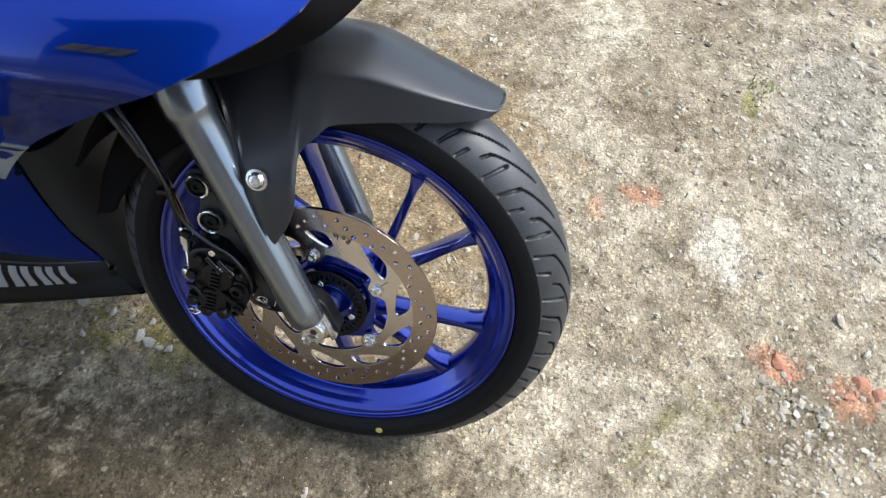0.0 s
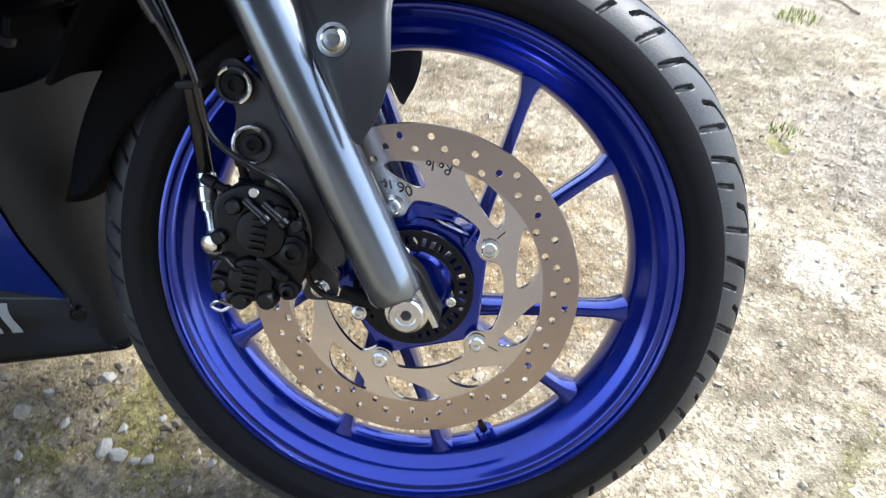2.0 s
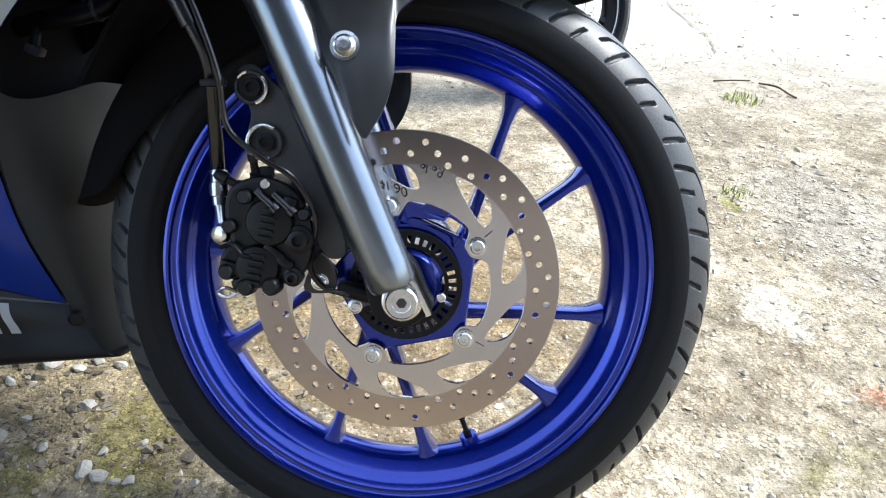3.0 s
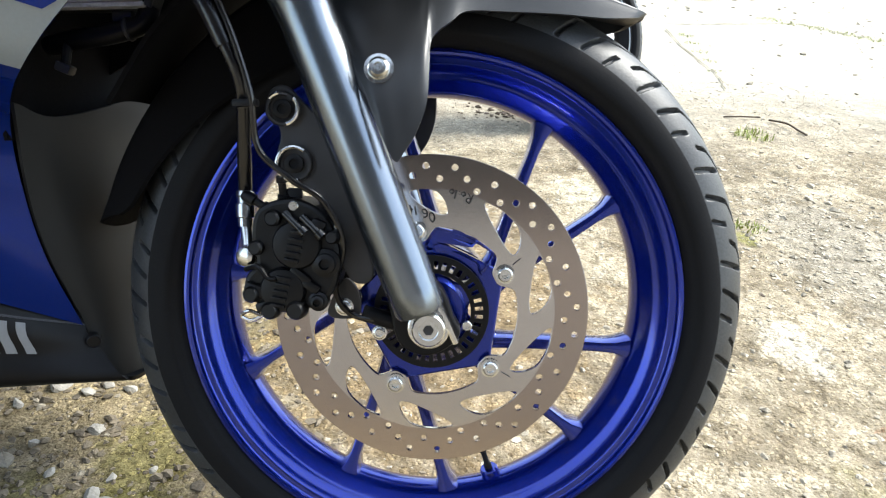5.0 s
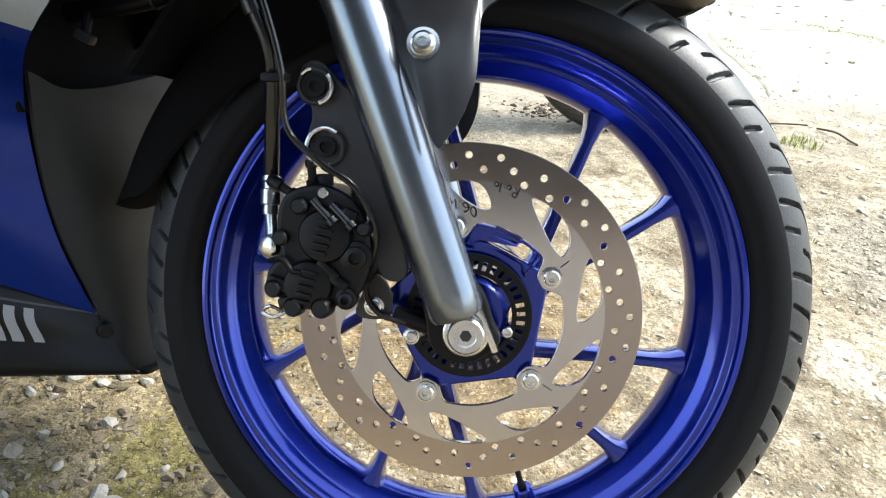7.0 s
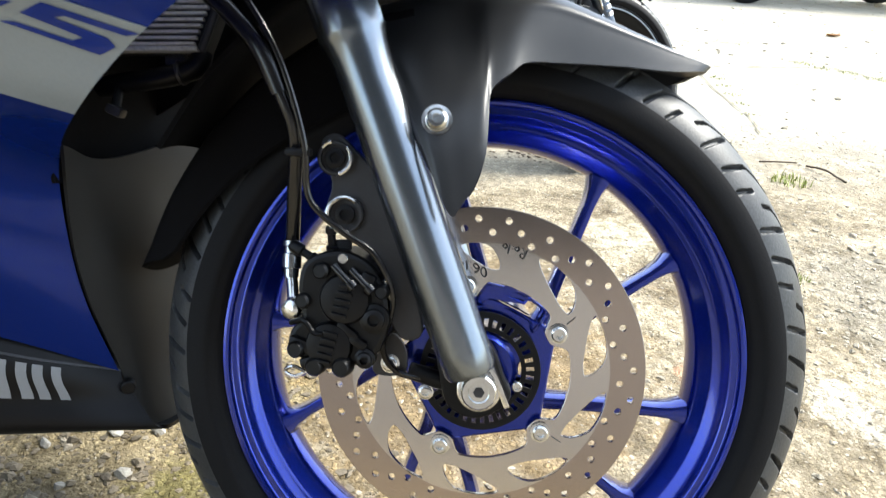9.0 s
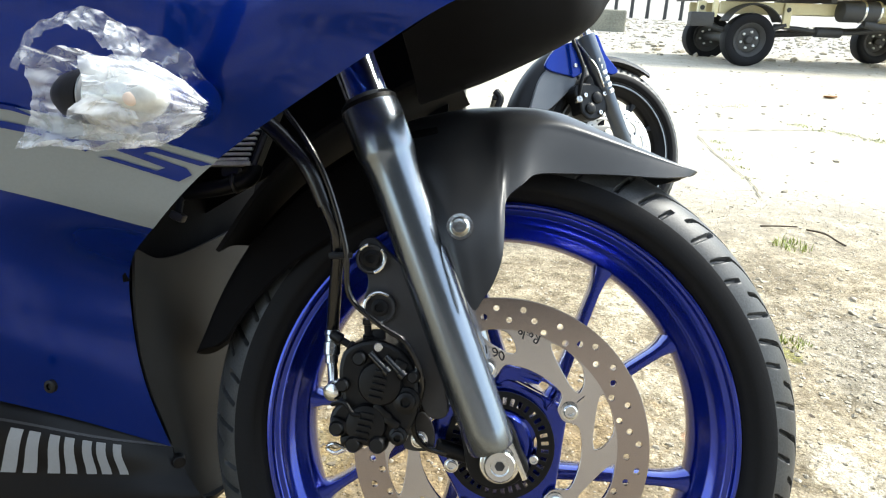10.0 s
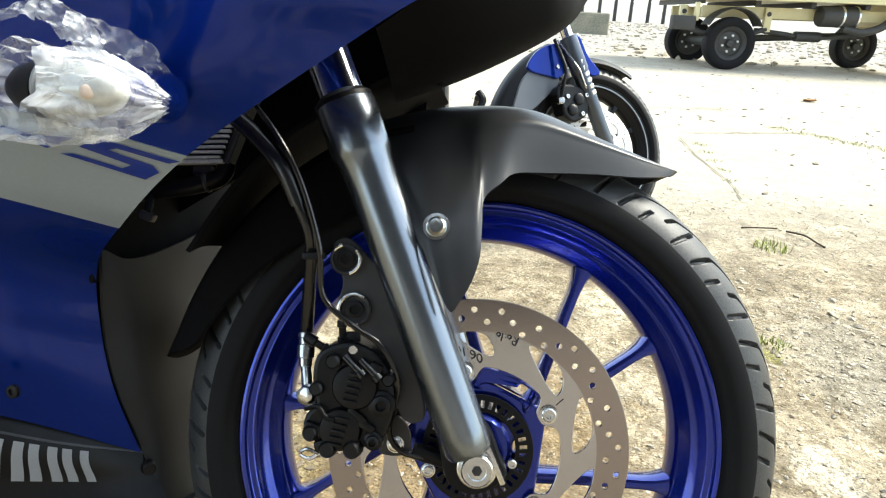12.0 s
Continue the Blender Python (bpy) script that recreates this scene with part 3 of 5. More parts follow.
def hub():
    """The hub: barrel, outer ring, five arms to the disc and a plate with windows between them."""
    bm = revolve([(0.012, -0.062), (0.028, -0.062), (0.0315, -0.058), (0.0315, 0.044), (0.012, 0.048)], 64)
    add(bm, revolve([(0.0500, -0.050), (0.0560, -0.046), (0.0600, -0.020), (0.0600, 0.020), (0.0560, 0.034), (0.0500, 0.036)], 80))
    outline = []
    for i in range(180):
        a = 2.0 * i
        near_bolt = abs((a - BOLT_A + 36) % 72 - 36)
        flat = 0.0600 / math.cos(radians(36 - near_bolt))
        outline.append(polar(max(flat, 0.0835 * math.exp(-(near_bolt / 9.5) ** 2.6)), a))
    windows = [round_loop([polar(r, BOLT_A + 36 + 72 * k + a) for r, a in ((0.0350, -18), (0.0490, -26), (0.0500, 0), (0.0490, 26), (0.0350, 18), (0.0335, 0))], 4) for k in range(5)]
    add(bm, plate([outline, ring_loop(0.0285, 60)] + windows, -0.0575, -0.046, 0.002))
    add(bm, plate([ring_loop(0.0550, 90), ring_loop(0.0285, 60)] + windows, 0.020, 0.030, 0.002))
    return bm


hub_ob = part("hub", hub(), RIMBLUE, bike, "satin blue cast hub with five disc arms")
bridge = [polar(r, a) for r, a in ((0.0555, 35), (0.0690, 38), (0.0768, 41.5), (0.0775, 46), (0.0762, 64), (0.0762, 82), (0.0752, 87), (0.0700, 90), (0.0600, 95), (0.0550, 92),
                                   (0.0560, 87), (0.0590, 82), (0.0570, 64), (0.0590, 46), (0.0560, 41))]
slot = [polar(r, a) for r, a in ((0.0708, 58.5), (0.0748, 58.0), (0.0748, 72.5), (0.0708, 72.0))]
part("bridge", plate([round_loop(bridge, 2), slot], -0.0600, -0.034, 0.0025), RIMBLUE, hub_ob, "slotted blue bridge between two arms")


def abs_ring():
    holes = []
    for i in range(36):
        a = 10.0 * i + 3.5
        holes.append([polar(r, a + d) for r, d in ((0.0395, -2.6), (0.0465, -2.3), (0.0465, 2.3), (0.0395, 2.6))])
    return plate([ring_loop(0.0520, 90), ring_loop(0.0355, 72)] + holes, -0.0670, -0.0645, 0.0003)


ring = part("sensor_ring", abs_ring(), BLACKP, bike, "black slotted wheel speed ring")
for k in range(3):
    x, z = polar(0.0345, -22 - 120 * k)
    part("bolt", bolt((x, -0.0645, z), (0, -1, 0), 0.0045, 0.005), STEEL, ring)


def disc_mesh():
    inner = []
    for i in range(360):
        near_bolt = abs((i - BOLT_A + 36) % 72 - 36)
        r = 0.0775 - 0.0135 * math.exp(-(near_bolt / 10.0) ** 4)
        inner.append(polar(r, i))
    loops = [ring_loop(0.1412, 160), inner]
    leaf = ((0.0905, 0), (0.0885, 5), (0.0905, 12), (0.0985, 23), (0.1065, 28.5), (0.1100, 28.0), (0.1108, 20), (0.1085, 10), (0.1000, 3))
    for k in range(10):
        squeeze = (10.0, 0.66) if k == 4 else (0.0, 1.0)
        loops.append(round_loop([polar(r, -74 + 36 * k + squeeze[0] + squeeze[1] * a) for r, a in leaf], 4))
    radii = (0.1235, 0.1312, 0.1200, 0.1312, 0.1232, 0.1155, 0.1272, 0.1158)
    for k in range(64):
        x, z = polar(radii[k % 8], 96.75 - 5.625 * k)
        loops.append(ring_loop(0.0029, 14, x, z))
    return plate(loops, -0.0650, -0.0605, 0.0004)


disc = part("brake_disc", disc_mesh(), DISC, bike, "drilled stainless steel brake disc with leaf-shaped cut-outs")
for k in range(5):
    x, z = polar(BOLT_R, BOLT_A - 72 * k)
    part("disc_bolt", bolt((x, -0.0652, z), (0, -1, 0), 0.0066, 0.0062, True, 0.0088), STEEL, disc, "zinc-plated socket bolt")


def pen(strokes, r_base, a_base, size, slope=0.0):
    """Handwriting strokes on the disc; x along the writing, y up, both in letter heights."""
    bm = bmesh.new()
    for st in strokes:
        pts = []
        for x, y in st:
            a = a_base - math.degrees(x * size / r_base)
            px, pz = polar(r_base + (y + slope * x) * size, a)
            pts.append((px, -0.0652, pz))
        add(bm, tube(pts, 0.00105, 6, 4, 0.5))
    return bm


six = [(0.55, 1.0), (0.2, 0.75), (0.0, 0.3), (0.2, 0.0), (0.5, 0.05), (0.6, 0.3), (0.4, 0.5), (0.1, 0.35)]
nought = [(0.3, 1.0), (0.05, 0.7), (0.05, 0.25), (0.3, 0.0), (0.6, 0.25), (0.6, 0.75), (0.3, 1.0)]
one = [(0.2, 1.0), (0.2, 0.0)]
four = [(0.4, 1.0), (0.05, 0.4), (0.65, 0.4)]
arr = [(0.0, 0.0), (0.1, 1.0), (0.5, 0.95), (0.5, 0.6), (0.1, 0.5), (0.55, 0.0)]
oh = [(0.25, 0.5), (0.05, 0.25), (0.25, 0.0), (0.5, 0.25), (0.25, 0.5)]


def shifted(strokes, dx):
    return [[(x + dx, y) for x, y in st] for st in strokes]


# the date faces the rim: written from the other side, it reads upside down here
date = shifted([nought], 0) + shifted([six], 0.85) + [[(1.75, 0.05), (1.78, 0.1)]] + shifted([one], 2.0) + shifted([one, four], 2.5)
flip_date = [[(3.2 - x, 1 - y) for x, y in st] for st in date]
part("handwriting", pen(flip_date, 0.0925, 102.5, 0.0078, -0.48), INK, disc, "black marker handwriting")
ref = shifted([arr], 0) + shifted([oh], 0.8) + [[(1.5, 0.35), (1.53, 0.4)], [(1.5, 0.05), (1.53, 0.1)]] + shifted([one], 1.7) + shifted([oh], 2.1)
flip_ref = [[(2.6 - x, 1 - y) for x, y in st] for st in ref]
part("handwriting", pen(flip_ref, 0.1042, 80.5, 0.0076), INK, disc, "black marker handwriting")
for k in (0, 1):
    a = BOLT_A - 72 * k + 3
    x0, z0 = polar(BOLT_R + 0.010, a)
    x1, z1 = polar(BOLT_R + 0.019, a + 1)
    part("paint_mark", tube([(x0, -0.0653, z0), (x1, -0.0653, z1)], 0.0006, 6, 3, 0.5), INK, disc, "black check mark")

# axle
axle = part("axle_bolt", turned([(0, 0.0085), (0.008, 0.0085), (0.0082, 0.0178), (0.0100, 0.0178), (0.0106, 0.0168), (0.0106, 0.0148), (0.0170, 0.0142), (0.0185, 0.0128),
                                 (0.0185, 0.0085), (0.0160, 0.0078)], (-0.001, -0.0975, -0.0045), (-0.001, -0.2, -0.0045), 30), STEEL, bike, "bright zinc axle bolt with hex socket")
part("socket", turned([(0, 0.0046), (0.0004, 0.0046)], (-0.001, -0.1138, -0.0045), (-0.001, -0.2, -0.0045), 6), BRACKET, axle, "dark hex socket")
part("wheel_spacer", rod((-0.001, -0.097, -0.003), (-0.001, -0.060, -0.001), 0.0165, 28), STEEL, bike, "steel wheel spacer")
part("axle_shaft", rod((-0.001, -0.060, -0.001), (-0.001, 0.118, -0.001), 0.0075, 16), STEEL, bike)


def fork(side):
    """One fork leg: lower leg with lug, collar, seal and inner tube. side: -1 near, 1 far."""
    y = 0.108 * side
    foot, top = Vector((-0.0075, y, 0.010)), Vector((-0.1165, y, 0.3165))
    d = (top - foot).normalized()
    length = (top - foot).length
    leg = part("fork_leg", turned([(0, 0.0195), (0.004, 0.0215), (0.02, 0.0220), (0.10, 0.0225), (length - 0.082, 0.0227), (length - 0.066, 0.0234), (length - 0.056, 0.0244), (length - 0.050, 0.0256), (length - 0.047, 0.0266), (length - 0.044, 0.0269), (length - 0.002, 0.0268), (length, 0.0258)],
                                  foot, top, 48), FORKM, bike, "satin grey alloy fork lower leg", 40)
    lug = [(-0.0350, 0.034), (-0.0330, 0.002), (-0.0260, -0.0220), (-0.006, -0.0315), (0.0125, -0.0260), (0.0255, -0.0130), (0.0200, 0.0020), (0.0100, 0.0270), (-0.010, 0.040)]
    part("axle_lug", plate([round_loop(lug, 4)], y + 0.0105 * 1.0 if side < 0 else y - 0.0105, y + 0.032 if side < 0 else y - 0.032, 0.002), BLACKP, leg, "flat axle clamp at the foot of the leg")
    part("dust_seal", turned([(0, 0.0262), (0.004, 0.0258), (0.007, 0.0225), (0.010, 0.0190)], top, top + d, 36), BLACKP, leg, "black rubber dust seal")
    part("inner_tube", rod(top, top + d * 0.20, 0.0203, 40, 0.02), CHROME, leg, "polished chrome inner tube")
    return leg


fork_near = fork(-1)
fork_far = fork(1)
part("clamp_slit", box((0.0135, -0.0985, 0.002), (0.0050, 0.020, 0.044), 0.001, Euler((0, radians(-22), 0)).to_matrix()), STEEL, fork_near, "bare machined clamp edge")

# calliper and its bracket
plate_loop = [(-0.1285, 0.1905), (-0.1165, 0.1990), (-0.1030, 0.1880), (-0.0760, 0.1540), (-0.0560, 0.0860), (-0.0470, 0.0400), (-0.0660, 0.0360), (-0.0800, 0.0700),
              (-0.0920, 0.1060), (-0.1130, 0.1180), (-0.1250, 0.1370), (-0.1200, 0.1600)]
bracket = part("calliper_bracket", plate([round_loop(plate_loop, 4)], -0.1010, -0.0900, 0.0015), BRACKET, bike, "dark grey alloy brake bracket")
for c, r, arcs in (((-0.1165, 0.1795), 0.0140, ((100, 140), (-75, 40))), ((-0.1090, 0.1350), 0.0150, ((50, 285),))):
    boss = part("mount_boss", turned([(0, r), (0.006, r), (0.0072, r - 0.0012), (0.0072, r - 0.0028), (0.0020, r - 0.003), (0.0018, 0.0075)], (c[0], -0.100, c[1]), (c[0], -0.2, c[1]), 28), BRACKET, bracket, "machined bolt boss with a worn bright rim")
    for a0, a1 in arcs:
        arc = [(c[0] + x, -0.1068, c[1] + z) for x, z in (polar(r - 0.0012, a0 + (a1 - a0) * k / 8) for k in range(9))]
        part("worn_rim", tube(arc, 0.0019, 8, 3), STEEL, boss, "bare bright metal edge")
    part("bolt", bolt((c[0], -0.1015, c[1]), (0, -1, 0), 0.0078, 0.0055), BLACKP, bracket, "black socket bolt")


cal_loop = [(-0.1400, 0.0960), (-0.1270, 0.1050), (-0.1090, 0.1075), (-0.0910, 0.1010), (-0.0790, 0.0880), (-0.0720, 0.0680), (-0.0730, 0.0440), (-0.0830, 0.0240),
            (-0.1020, 0.0150), (-0.1220, 0.0130), (-0.1400, 0.0190), (-0.1520, 0.0310), (-0.1500, 0.0440), (-0.1410, 0.0560), (-0.1440, 0.0760)]
calliper = part("brake_calliper", plate([round_loop(cal_loop, 3)], -0.1190, -0.0720, 0.004), CALIPER, bike, "black cast two-piston brake calliper")
part("outer_half", plate([round_loop([(x * 0.97 - 0.003, z * 0.96 + 0.001) for x, z in cal_loop], 3)], -0.0600, -0.0320, 0.004), CALIPER, calliper)
for x, z, r in ((-0.1060, 0.0700, 0.0205), (-0.1190, 0.0330, 0.0190)):
    pot = turned([(0, r), (0.005, r * 0.98), (0.0075, r * 0.90), (0.0085, r * 0.62), (0.0085, 0.004)], (x, -0.117, z), (x, -0.3, z), 32)
    part("piston_housing", pot, CALIPER, calliper)
    for j in range(5):
        part("rib", box((x - 0.004 + 0.0016 * j, -0.1262, z - 0.012 + 0.0056 * j), (0.012, 0.004, 0.0027), 0.0008, Euler((0, radians(12), 0)).to_matrix()), CALIPER, calliper)
for x, z, w, h_, a in ((-0.1410, 0.0330, 0.020, 0.010, 20), (-0.1330, 0.0200, 0.018, 0.009, -15), (-0.1040, 0.0450, 0.020, 0.007, 40), (-0.0905, 0.0800, 0.012, 0.022, 25), (-0.0960, 0.0360, 0.016, 0.008, 35)):
    part("cast_web", box((x, -0.1195, z), (w, 0.010, h_), 0.003, Euler((0, radians(a), 0)).to_matrix()), CALIPER, calliper)
for x, z, r in ((-0.0830, 0.0545, 0.0125), (-0.0905, 0.0230, 0.0085)):
    part("slide_pin", turned([(0, r), (0.010, r * 0.95), (0.011, r * 0.7), (0.016, r * 0.66), (0.017, r * 0.5), (0.0172, r * 0.35), (0.013, r * 0.3), (0.0128, 0.0005)], (x, -0.112, z), (x, -0.3, z), 22), CALIPER, calliper, "rubber-booted slide pin")
for x, z, r, h_ in ((-0.1440, 0.0300, 0.0075, 0.010), (-0.1290, 0.0165, 0.0080, 0.011), (-0.1075, 0.0165, 0.0085, 0.012), (-0.0760, 0.0760, 0.0060, 0.010), (-0.1390, 0.0680, 0.0065, 0.008), (-0.1240, 0.0920, 0.0070, 0.009)):
    part("cast_boss", turned([(0, r), (h_ * 0.8, r * 0.92), (h_, r * 0.7), (h_, 0.001)], (x, -0.117, z), (x - 0.02, -0.3, z), 16), CALIPER, calliper)
for x, z, a in ((-0.1150, 0.0960, 35), (-0.1010, 0.0930, 35)):
    part("pad_pin", turned([(0, 0.0036), (0.018, 0.0036), (0.019, 0.0052), (0.024, 0.0050), (0.0245, 0.002)], (x, -0.121, z), (x + 0.02, -0.125, z - 0.02), 12), HOSE, calliper)
part("bleed_nipple", turned([(0, 0.0050), (0.006, 0.0050), (0.0065, 0.0034), (0.014, 0.0034), (0.015, 0.0055), (0.024, 0.0050), (0.026, 0.0035)], (-0.1330, -0.098, 0.0970), (-0.1490, -0.098, 0.1070), 14), BLACKP, calliper, "capped bleed nipple")
part("bleed_nipple", turned([(0, 0.0050), (0.006, 0.0050), (0.0065, 0.0034), (0.016, 0.0034), (0.017, 0.0048), (0.022, 0.0045)], (-0.1200, -0.100, 0.1040), (-0.1200, -0.104, 0.1200), 14), BLACKP, calliper)
part("pad_spring", box((-0.1110, -0.099, 0.1050), (0.013, 0.006, 0.020), 0.002), BLACKP, calliper)
part("plug", rod((-0.1078, -0.104, 0.1015), (-0.1078, -0.121, 0.1015), 0.0042, 14), STEEL, calliper, "brassy plug")
part("spring_clip", tube([(-0.138, -0.122, 0.012), (-0.147, -0.124, 0.0165), (-0.154, -0.122, 0.012), (-0.146, -0.123, 0.008), (-0.136, -0.121, 0.0125)], 0.0016, 8, 5), STEEL, calliper, "bright wire clip")
part("cast_edge", tube([(-0.1500, -0.118, 0.0500), (-0.1380, -0.124, 0.0530), (-0.1300, -0.126, 0.0440), (-0.1230, -0.126, 0.0430)], 0.0022, 8, 5), CALIPER, calliper)

# hose, banjo and crimp
hose_pts = [(-0.2250, -0.110, 0.3400), (-0.2128, -0.120, 0.3083), (-0.1909, -0.125, 0.2871), (-0.1670, -0.130, 0.2600), (-0.1525, -0.128, 0.2268), (-0.1435, -0.122, 0.1961), (-0.1500, -0.103, 0.1506), (-0.1560, -0.088, 0.1120)]
hose = part("brake_hose", tube(hose_pts, 0.0058, 16, 8), HOSE, bike, "black rubber brake hose")
part("hose_sleeve", tube(hose_pts[:5], 0.0080, 16, 8), HOSE, hose, "black protective sleeve")
crimp = part("crimp", turned([(0, 0.0074), (0.004, 0.0078), (0.005, 0.0066), (0.010, 0.0066), (0.011, 0.0080), (0.022, 0.0078), (0.023, 0.0062), (0.030, 0.0060)],
                             (-0.1560, -0.0880, 0.1120), (-0.1562, -0.0930, 0.0800), 20), STEEL, hose, "bright crimped hose end")
part("banjo_neck", tube([(-0.1562, -0.0915, 0.0850), (-0.1545, -0.0950, 0.0740), (-0.1530, -0.0990, 0.0640)], 0.0048, 12, 5), STEEL, hose)
part("banjo_bolt", turned([(0, 0.0095), (0.011, 0.0095), (0.012, 0.0080), (0.018, 0.0078), (0.019, 0.006), (0.0195, 0.002)], (-0.1470, -0.0960, 0.0600), (-0.1560, -0.1250, 0.0590), 20), STEEL, hose, "bright banjo bolt")
cable_pts = [(-0.2060, -0.112, 0.3300), (-0.1700, -0.132, 0.2860), (-0.1494, -0.134, 0.2464), (-0.1347, -0.131, 0.1921), (-0.1330, -0.122, 0.1480), (-0.1060, -0.126, 0.1226), (-0.0818, -0.124, 0.1046), (-0.0690, -0.118, 0.0702), (-0.0790, -0.104, 0.0290), (-0.0700, -0.092, 0.0060), (-0.0500, -0.086, -0.0020)]
cable = part("sensor_cable", tube(cable_pts, 0.0026, 10, 8), HOSE, bike, "thin black sensor cable")
part("cable_sleeve", rod((-0.0735, -0.1195, 0.0860), (-0.0690, -0.1165, 0.0690), 0.0034, 12), STEEL, cable, "bright cable sleeve")
part("cable_clip", box((-0.1395, -0.127, 0.1830), (0.020, 0.009, 0.006), 0.002), BLACKP, cable, "black clip joining hose and cable")
tab = [(-0.0760, 0.0340), (-0.0900, 0.0080), (-0.0840, 0.0000), (-0.0640, 0.0010), (-0.0610, 0.0140), (-0.0660, 0.0300)]
sensor = part("speed_sensor", plate([round_loop(tab, 4)], -0.0860, -0.0800, 0.001), BRACKET, bike, "sensor tab on the fork leg")
part("bolt", bolt((-0.0750, -0.0860, 0.0105), (0, -1, 0), 0.0062, 0.0050, True, 0.0080), STEEL, sensor)
part("sensor_body", rod((-0.0600, -0.082, 0.0040), (-0.0300, -0.080, -0.0060), 0.0075, 16), BLACKP, sensor)
part("bolt", bolt((-0.0455, -0.0830, -0.0140), (0, -1, 0), 0.0055, 0.0040, True, 0.0068), STEEL, sensor)


# ---- front mudguard ----
CREST = ((52, 0.3330), (57, 0.3275), (61, 0.3250), (66.5, 0.3240), (71, 0.3265), (77, 0.3315), (81, 0.3340), (85, 0.3350), (92, 0.3340), (112, 0.3345))
# the lower edge from the fork leg down to the point of the cheek, up its front and out to the tip: radius, degrees, half width
EDGE = ((0.2825, 106.5, 0.080), (0.2508, 105.5, 0.098), (0.2058, 104.3, 0.120), (0.1600, 102.3, 0.1302), (0.1378, 99.8, 0.1326), (0.1445, 96.3, 0.1312), (0.1584, 92.3, 0.1290), (0.1815, 89.4, 0.1240), (0.2099, 88.9, 0.1150),
        (0.2336, 88.4, 0.1040), (0.2484, 84.9, 0.0950), (0.2591, 82.3, 0.0860), (0.2655, 76.3, 0.0760), (0.2821, 65.9, 0.0620), (0.2984, 59.0, 0.0500), (0.3195, 53.9, 0.0350), (0.3290, 53.0, 0.0120))


def mudguard_front():
    """The beak and the two cheeks in one shell: each row runs from edge to edge over the crest."""
    rows = []
    for k, (edge_r, edge_a, half) in enumerate(EDGE):
        phi = float(np.interp(k, (0, 4, 9, 12, 13, 14, 15, 16), (112, 101, 89, 77, 67, 60.5, 53.6, 52.7)))
        top = float(np.interp(phi, *zip(*CREST)))
        row = []
        for t in (1.0, 0.8, 0.6, 0.42, 0.30, 0.17, 0.07, 0.0):
            r = top + (edge_r - top) * t
            cheek = float(np.interp(-r, (-0.335, -0.330, -0.318, -0.300, -0.262, -0.235, -0.207, -0.17, -0.14), (0.0, 0.026, 0.050, 0.064, 0.090, 0.1105, 0.1240, 0.1305, 0.1326)))
            end = float(np.interp(-edge_r, (-0.335, -0.330, -0.318, -0.300, -0.262, -0.235, -0.207, -0.17, -0.14), (0.0, 0.026, 0.050, 0.064, 0.090, 0.1105, 0.1240, 0.1305, 0.1326)))
            beak = half * float(np.interp(t, (0, 0.07, 0.17, 0.30, 0.42, 0.6, 0.8, 1.0), (0.0, 0.38, 0.66, 0.86, 0.895, 0.93, 0.965, 1.0)))
            w = float(np.interp(k, (6.5, 12.5), (0.0, 1.0)))
            y = (1 - w) * cheek * (1 + (half / max(end, 0.01) - 1) * t) + w * beak
            a = radians(phi + (edge_a - phi) * t)
            row.append((r * math.cos(a), -y, r * math.sin(a)))
        rows.append(row + [(x, -y, z) for x, y, z in reversed(row[:-1])])
    return Loft(rows).sheet(0.0030, np.linspace(0, len(rows) - 1, 4 * (len(rows) - 1) + 1), np.linspace(0, 14, 57), flip=-1)


def mudguard_rear():
    """The arch over the tyre behind the fork, pointed at its end."""
    bm = bmesh.new()
    top, low = [], []
    I, J = 48, 25
    for i in range(I + 1):
        a, b = [], []
        for j in range(J):
            q = -1 + 2 * j / (J - 1)
            start, end = 101.0, 166.0 - 4.0 * q * q
            phi = start + (end - start) * i / I
            crown = float(np.interp(phi, (100, 105, 140, 166), (0.3310, 0.3310, 0.3240, 0.3180)))
            edge = float(np.interp(phi, (100, 110, 133, 150, 160, 166), (0.2420, 0.2450, 0.2620, 0.2790, 0.2890, 0.3130)))
            edge = min(edge, crown - 0.003)
            half = float(np.interp(phi, (95, 130, 166), (0.066, 0.062, 0.054)))
            s = abs(q)
            k = max(0.0, s - 0.56) / 0.44
            fall = 0.26 * min(1.0, s / 0.62) ** 2.0
            y = half * (0.90 * min(1.0, s / 0.60) ** 0.96 + 0.10 * k ** 0.7)
            r = crown - (crown - edge) * (fall + (1 - fall) * (k * k * (1.6 - 0.6 * k)) if k > 0 else fall)
            y = math.copysign(y, q)
            d = Vector((math.cos(radians(phi)), 0, math.sin(radians(phi))))
            a.append(bm.verts.new(Vector((0, y, 0)) + d * r))
            b.append(bm.verts.new(Vector((0, y * 0.96, 0)) + d * (r - 0.0028)))
        top.append(a)
        low.append(b)
    for i in range(I):
        for j in range(J - 1):
            bm.faces.new((top[i][j], top[i][j + 1], top[i + 1][j + 1], top[i + 1][j]))
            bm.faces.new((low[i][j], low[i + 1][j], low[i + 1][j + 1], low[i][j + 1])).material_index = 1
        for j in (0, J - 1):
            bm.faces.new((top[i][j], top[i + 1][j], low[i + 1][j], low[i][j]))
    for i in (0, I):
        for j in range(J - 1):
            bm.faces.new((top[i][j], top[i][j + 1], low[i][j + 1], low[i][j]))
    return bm


